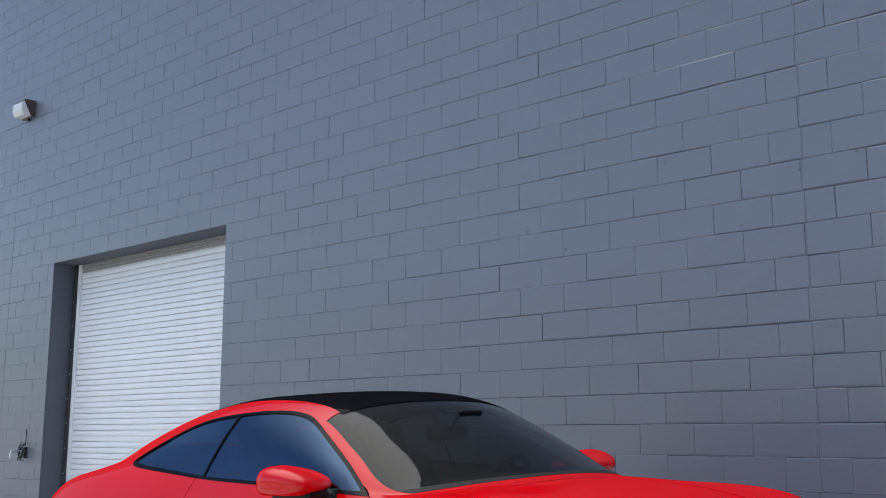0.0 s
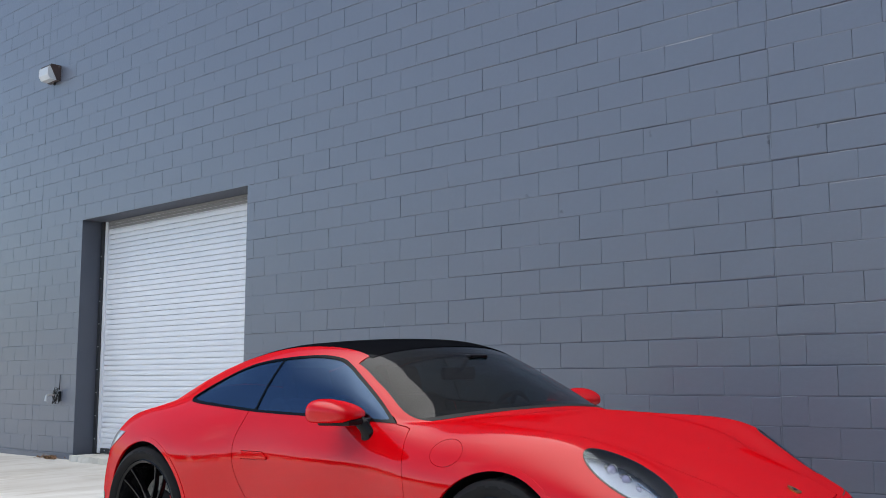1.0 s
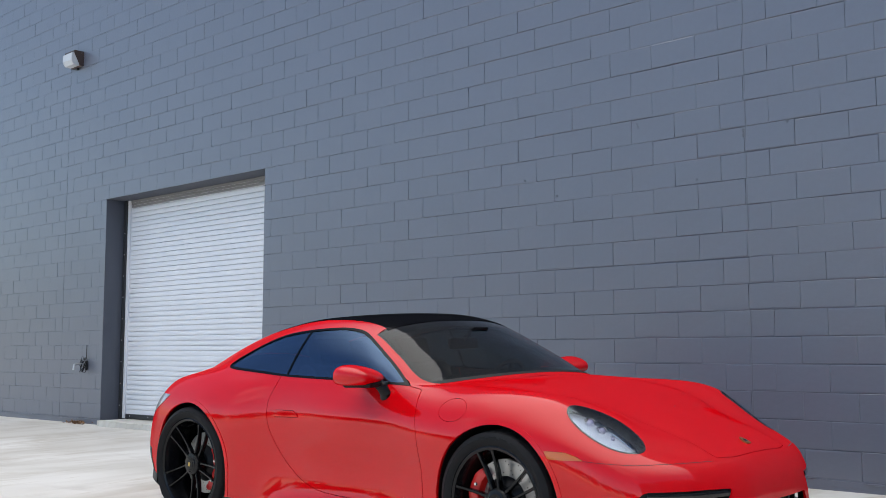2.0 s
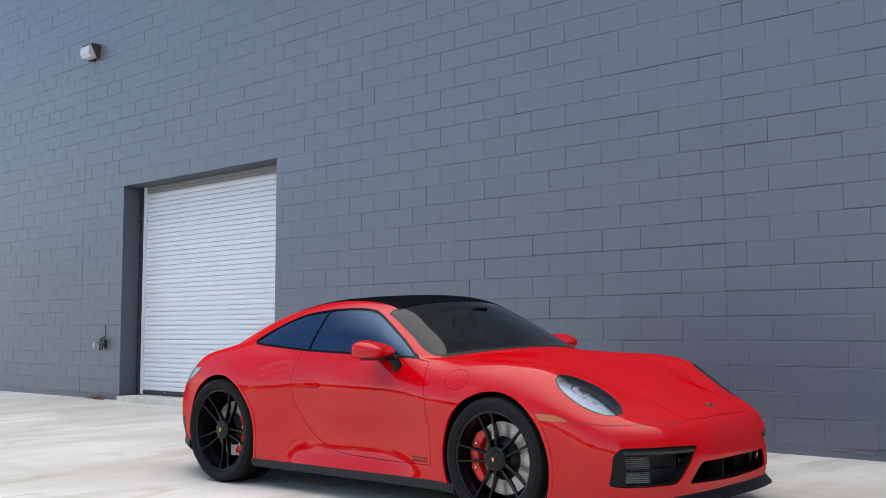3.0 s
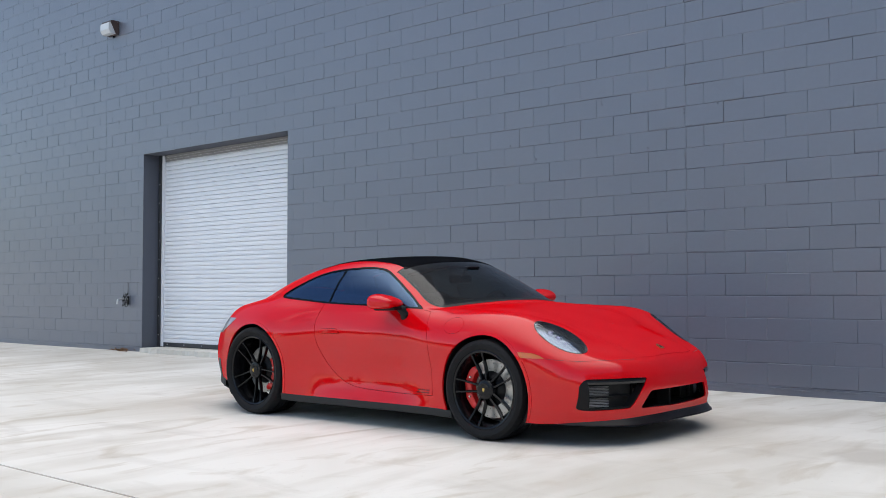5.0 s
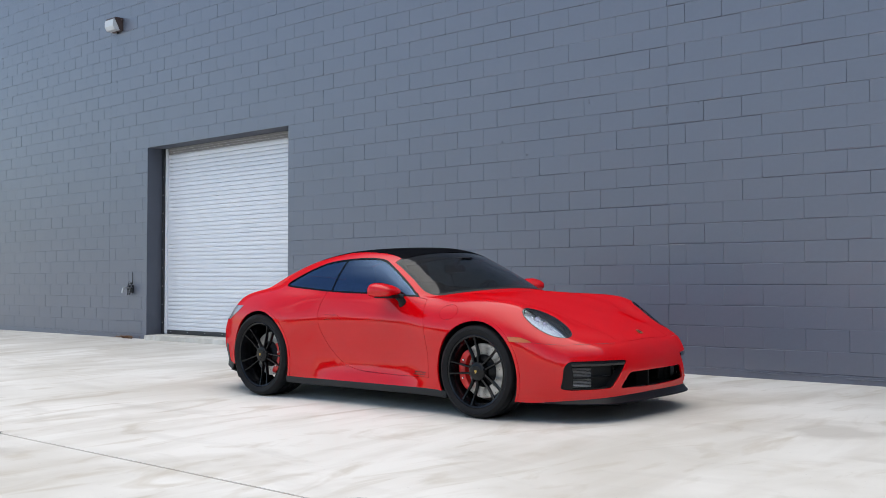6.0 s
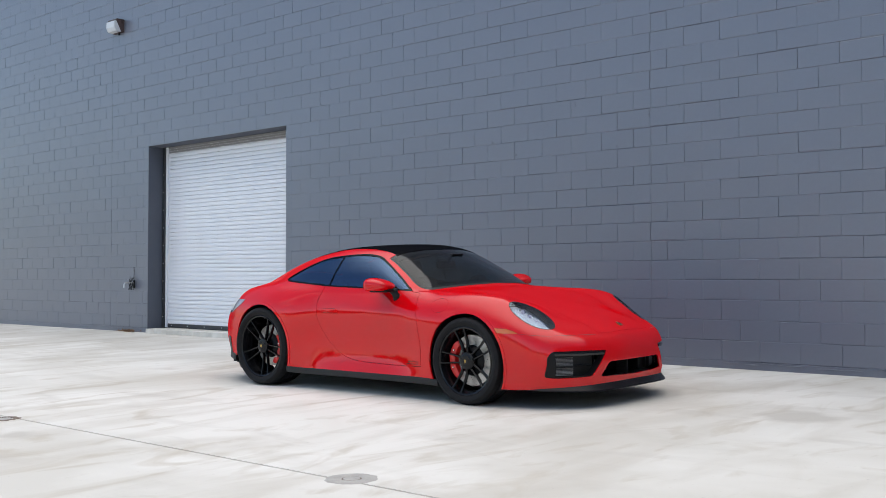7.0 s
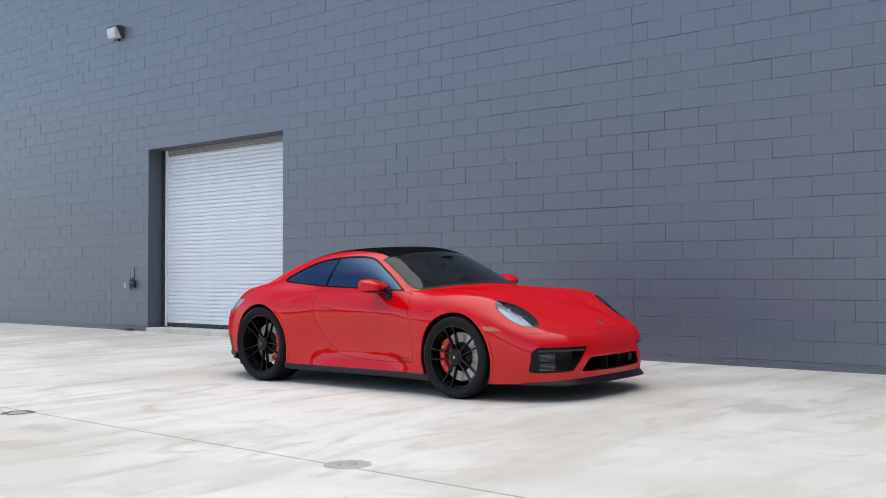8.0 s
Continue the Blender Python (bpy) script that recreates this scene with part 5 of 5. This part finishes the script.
# plain slanting strokes where the door carries dark lettering
for k in range(3):
    for z0 in (0.284, 0.302):
        x = -0.640 + 0.046 * k + (z0 - 0.284) * 0.3
        bar = prism([(x, z0), (x + 0.034, z0), (x + 0.036, z0 + 0.007), (x + 0.002, z0 + 0.007)], "y", -0.95, -0.85)
        ob = part("lettering_bar", shell(6 * ST, 8 * ST, 0, 3 * RL, thick=0.003, lift=0.0012, both=False), BLACK_SATIN, doors[0], "dark lettering bar")
        ob.data = boolean(ob, bar, "INTERSECT")
        bar.free()
patch("tail_lamp", (12 * ST, 16 * ST, 2 * RL, 6 * RL), lambda sy: prism(TAIL_LAMP, "y", sy * 0.2, sy * 1.2), TAIL, car, "pale clear wrap-round tail lamp", 0.006, 0.003)
patch("rear_vent", (12 * ST, 16 * ST, 0, 4 * RL), lambda sy: prism(rounded([(-3.02, 0.42), (-3.10, 0.43), (-3.14, 0.27), (-3.04, 0.26)], 0.012), "y", sy * 0.3, sy * 1.2), BLACK_PLASTIC, car, "black rear bumper vent", 0.006, 0.003)
part("spoiler_lip", shell(14 * ST, 17 * ST, 5 * RL - 2, 5 * RL + 4, thick=0.012, lift=0.006), PAINT, car, "retracted red spoiler lip", 40)

# cabin
part("cabin_floor", boxed((-2.3, -0.62, 0.24), (-0.35, 0.62, 0.27)), INTERIOR, car)
part("firewall", boxed((-0.46, -0.66, 0.2), (-0.43, 0.66, 0.80)), INTERIOR, car)
part("dashboard", prism(rounded([(-0.46, 0.60), (-0.46, 0.862), (-0.62, 0.868), (-0.78, 0.845), (-0.86, 0.78), (-0.84, 0.60)], 0.03), "y", -0.66, 0.66), INTERIOR, car, "dark dashboard", 40)
part("instrument_hood", prism(rounded([(-0.70, 0.84), (-0.72, 0.905), (-0.83, 0.90), (-0.86, 0.83)], 0.02), "y", 0.20, 0.54), INTERIOR, car, "", 40)
wheel_ring = lathe([(0.178 + 0.014 * math.cos(a), 0.014 * math.sin(a)) for a in np.linspace(0, 2 * math.pi, 11)[:-1]], 40, axis="Z", close=True)
wheel_ring = merged(wheel_ring, lathe([(0, -0.02), (0.05, -0.02), (0.06, 0.0), (0.05, 0.02), (0, 0.02)], 24, axis="Z"), boxed((-0.17, -0.014, -0.008), (0.17, 0.014, 0.008)), boxed((-0.012, -0.17, -0.008), (0.012, 0.0, 0.008)))
wheel_ring.transform(Matrix.Translation((-0.955, 0.37, 0.815)) @ pose(0, 0, 0, 0, -66, 0) @ pose(0, 0, 0, 0, 0, 90))
part("steering_wheel", wheel_ring, INTERIOR, car, "dark leather steering wheel", 40)
rv = boxed((-0.985, -0.125, 1.052), (-0.95, 0.125, 1.122), 0.016)
part("rear_view_mirror", merged(rv, tube([(-0.955, 0.0, 1.10), (-0.92, 0.0, 1.14), (-0.90, 0.0, 1.17)], 0.012)), BLACK_SATIN, car, "black rear-view mirror", 40)
part("sensor_housing", boxed((-0.95, -0.07, 1.165), (-0.82, 0.07, 1.185), 0.01), BLACK_SATIN, car)
for y in (-0.36, 0.36):
    seat = merged(prism(rounded([(-1.05, 0.30), (-1.05, 0.50), (-1.50, 0.44), (-1.52, 0.30)], 0.05), "y", y - 0.24, y + 0.24),
                  prism(rounded([(-1.42, 0.40), (-1.52, 0.42), (-1.78, 0.94), (-1.72, 0.98), (-1.62, 0.95)], 0.05), "y", y - 0.24, y + 0.24),
                  prism(rounded([(-1.66, 0.93), (-1.78, 0.93), (-1.82, 1.12), (-1.73, 1.13)], 0.03), "y", y - 0.13, y + 0.13))
    part("seat", seat, INTERIOR, car, "dark leather sport seat", 40)
part("rear_shelf", prism([(-1.9, 0.5), (-2.0, 0.86), (-2.6, 0.86), (-2.6, 0.5)], "y", -0.6, 0.6), INTERIOR, car)


# ---- block faces of the wall: the stretch that the camera passes nearest as pieces, the rest joined ----
def block_object(span, seed, cache={}):
    x0, x1, z0, z1 = span
    w, h = x1 - x0, z1 - z0
    key = (round(w, 3), seed % 14)
    if key not in cache:
        vs, fs = block_shape(w, h, seed)
        me = bpy.data.meshes.new("block")
        me.from_pydata(vs, [], fs)
        me.materials.append(WALL)
        cache[key] = me
    o = new("block", cache[key])
    o.parent = wall
    o.location = ((x0 + x1) / 2, WALL_Y + random.uniform(-0.0008, 0.0008), (z0 + z1) / 2 + random.uniform(-0.0012, 0.0012))


def all_blocks():
    vs, fs = [], []
    for i, sp in enumerate(block_spans()):
        x0, x1, z0, z1 = sp
        near = -5.5 < x0 and x1 < 0.35 and 0.05 < z0 < 4.2
        if near:
            block_object(sp, i)
            continue
        v, f = block_shape(x1 - x0, z1 - z0, i, min(1.0, max(0.6, 0.6 + 0.4 * (x0 + 9.0) / 4.5)))
        n, dy, dz = len(vs), random.uniform(-0.0008, 0.0008), random.uniform(-0.0012, 0.0012)
        vs += [(a + (x0 + x1) / 2, b + WALL_Y + dy, c + dz + (z0 + z1) / 2) for a, b, c in v]
        fs += [tuple(k + n for k in q) for q in f]
    me = bpy.data.meshes.new("blocks")
    me.from_pydata(vs, [], fs)
    me.materials.append(WALL)
    o = new("blocks", me)
    o.parent = wall
    tagged(o, kind="stuff")


all_blocks()
# upright control joints
for k, x in enumerate(CONTROL):
    tagged(mesh_object("control_joint_%d" % (k + 1), boxed((x - 0.0028, WALL_Y - 0.0002, 0.15), (x + 0.0028, WALL_Y + 0.008, WTOP)), SEALANT), "dark sealant in an upright control joint", "joint", kind="structure")

# plugged fixing holes
for x, z in ((-4.149, 2.966), (-4.144, 2.935), (-3.188, 2.772), (-3.19, 2.735), (-2.83, 2.79), (-5.36, 2.62), (-5.0, 2.44), (-3.6, 2.43)):
    plug = lathe([(0, 0.004), (0.006, 0.004), (0.008, -0.0005), (0.012, -0.001), (0.016, 0.003)], 12)
    for v in plug.verts:
        k = random.uniform(0.5, 0.95)
        v.co.x, v.co.z = v.co.x * k, v.co.z * k * 1.15
    plug.transform(Matrix.Translation((x, WALL_Y - 0.001, z)))
    p_ = part("fixing_hole", plug, SEALANT, wall, "plugged fixing hole")
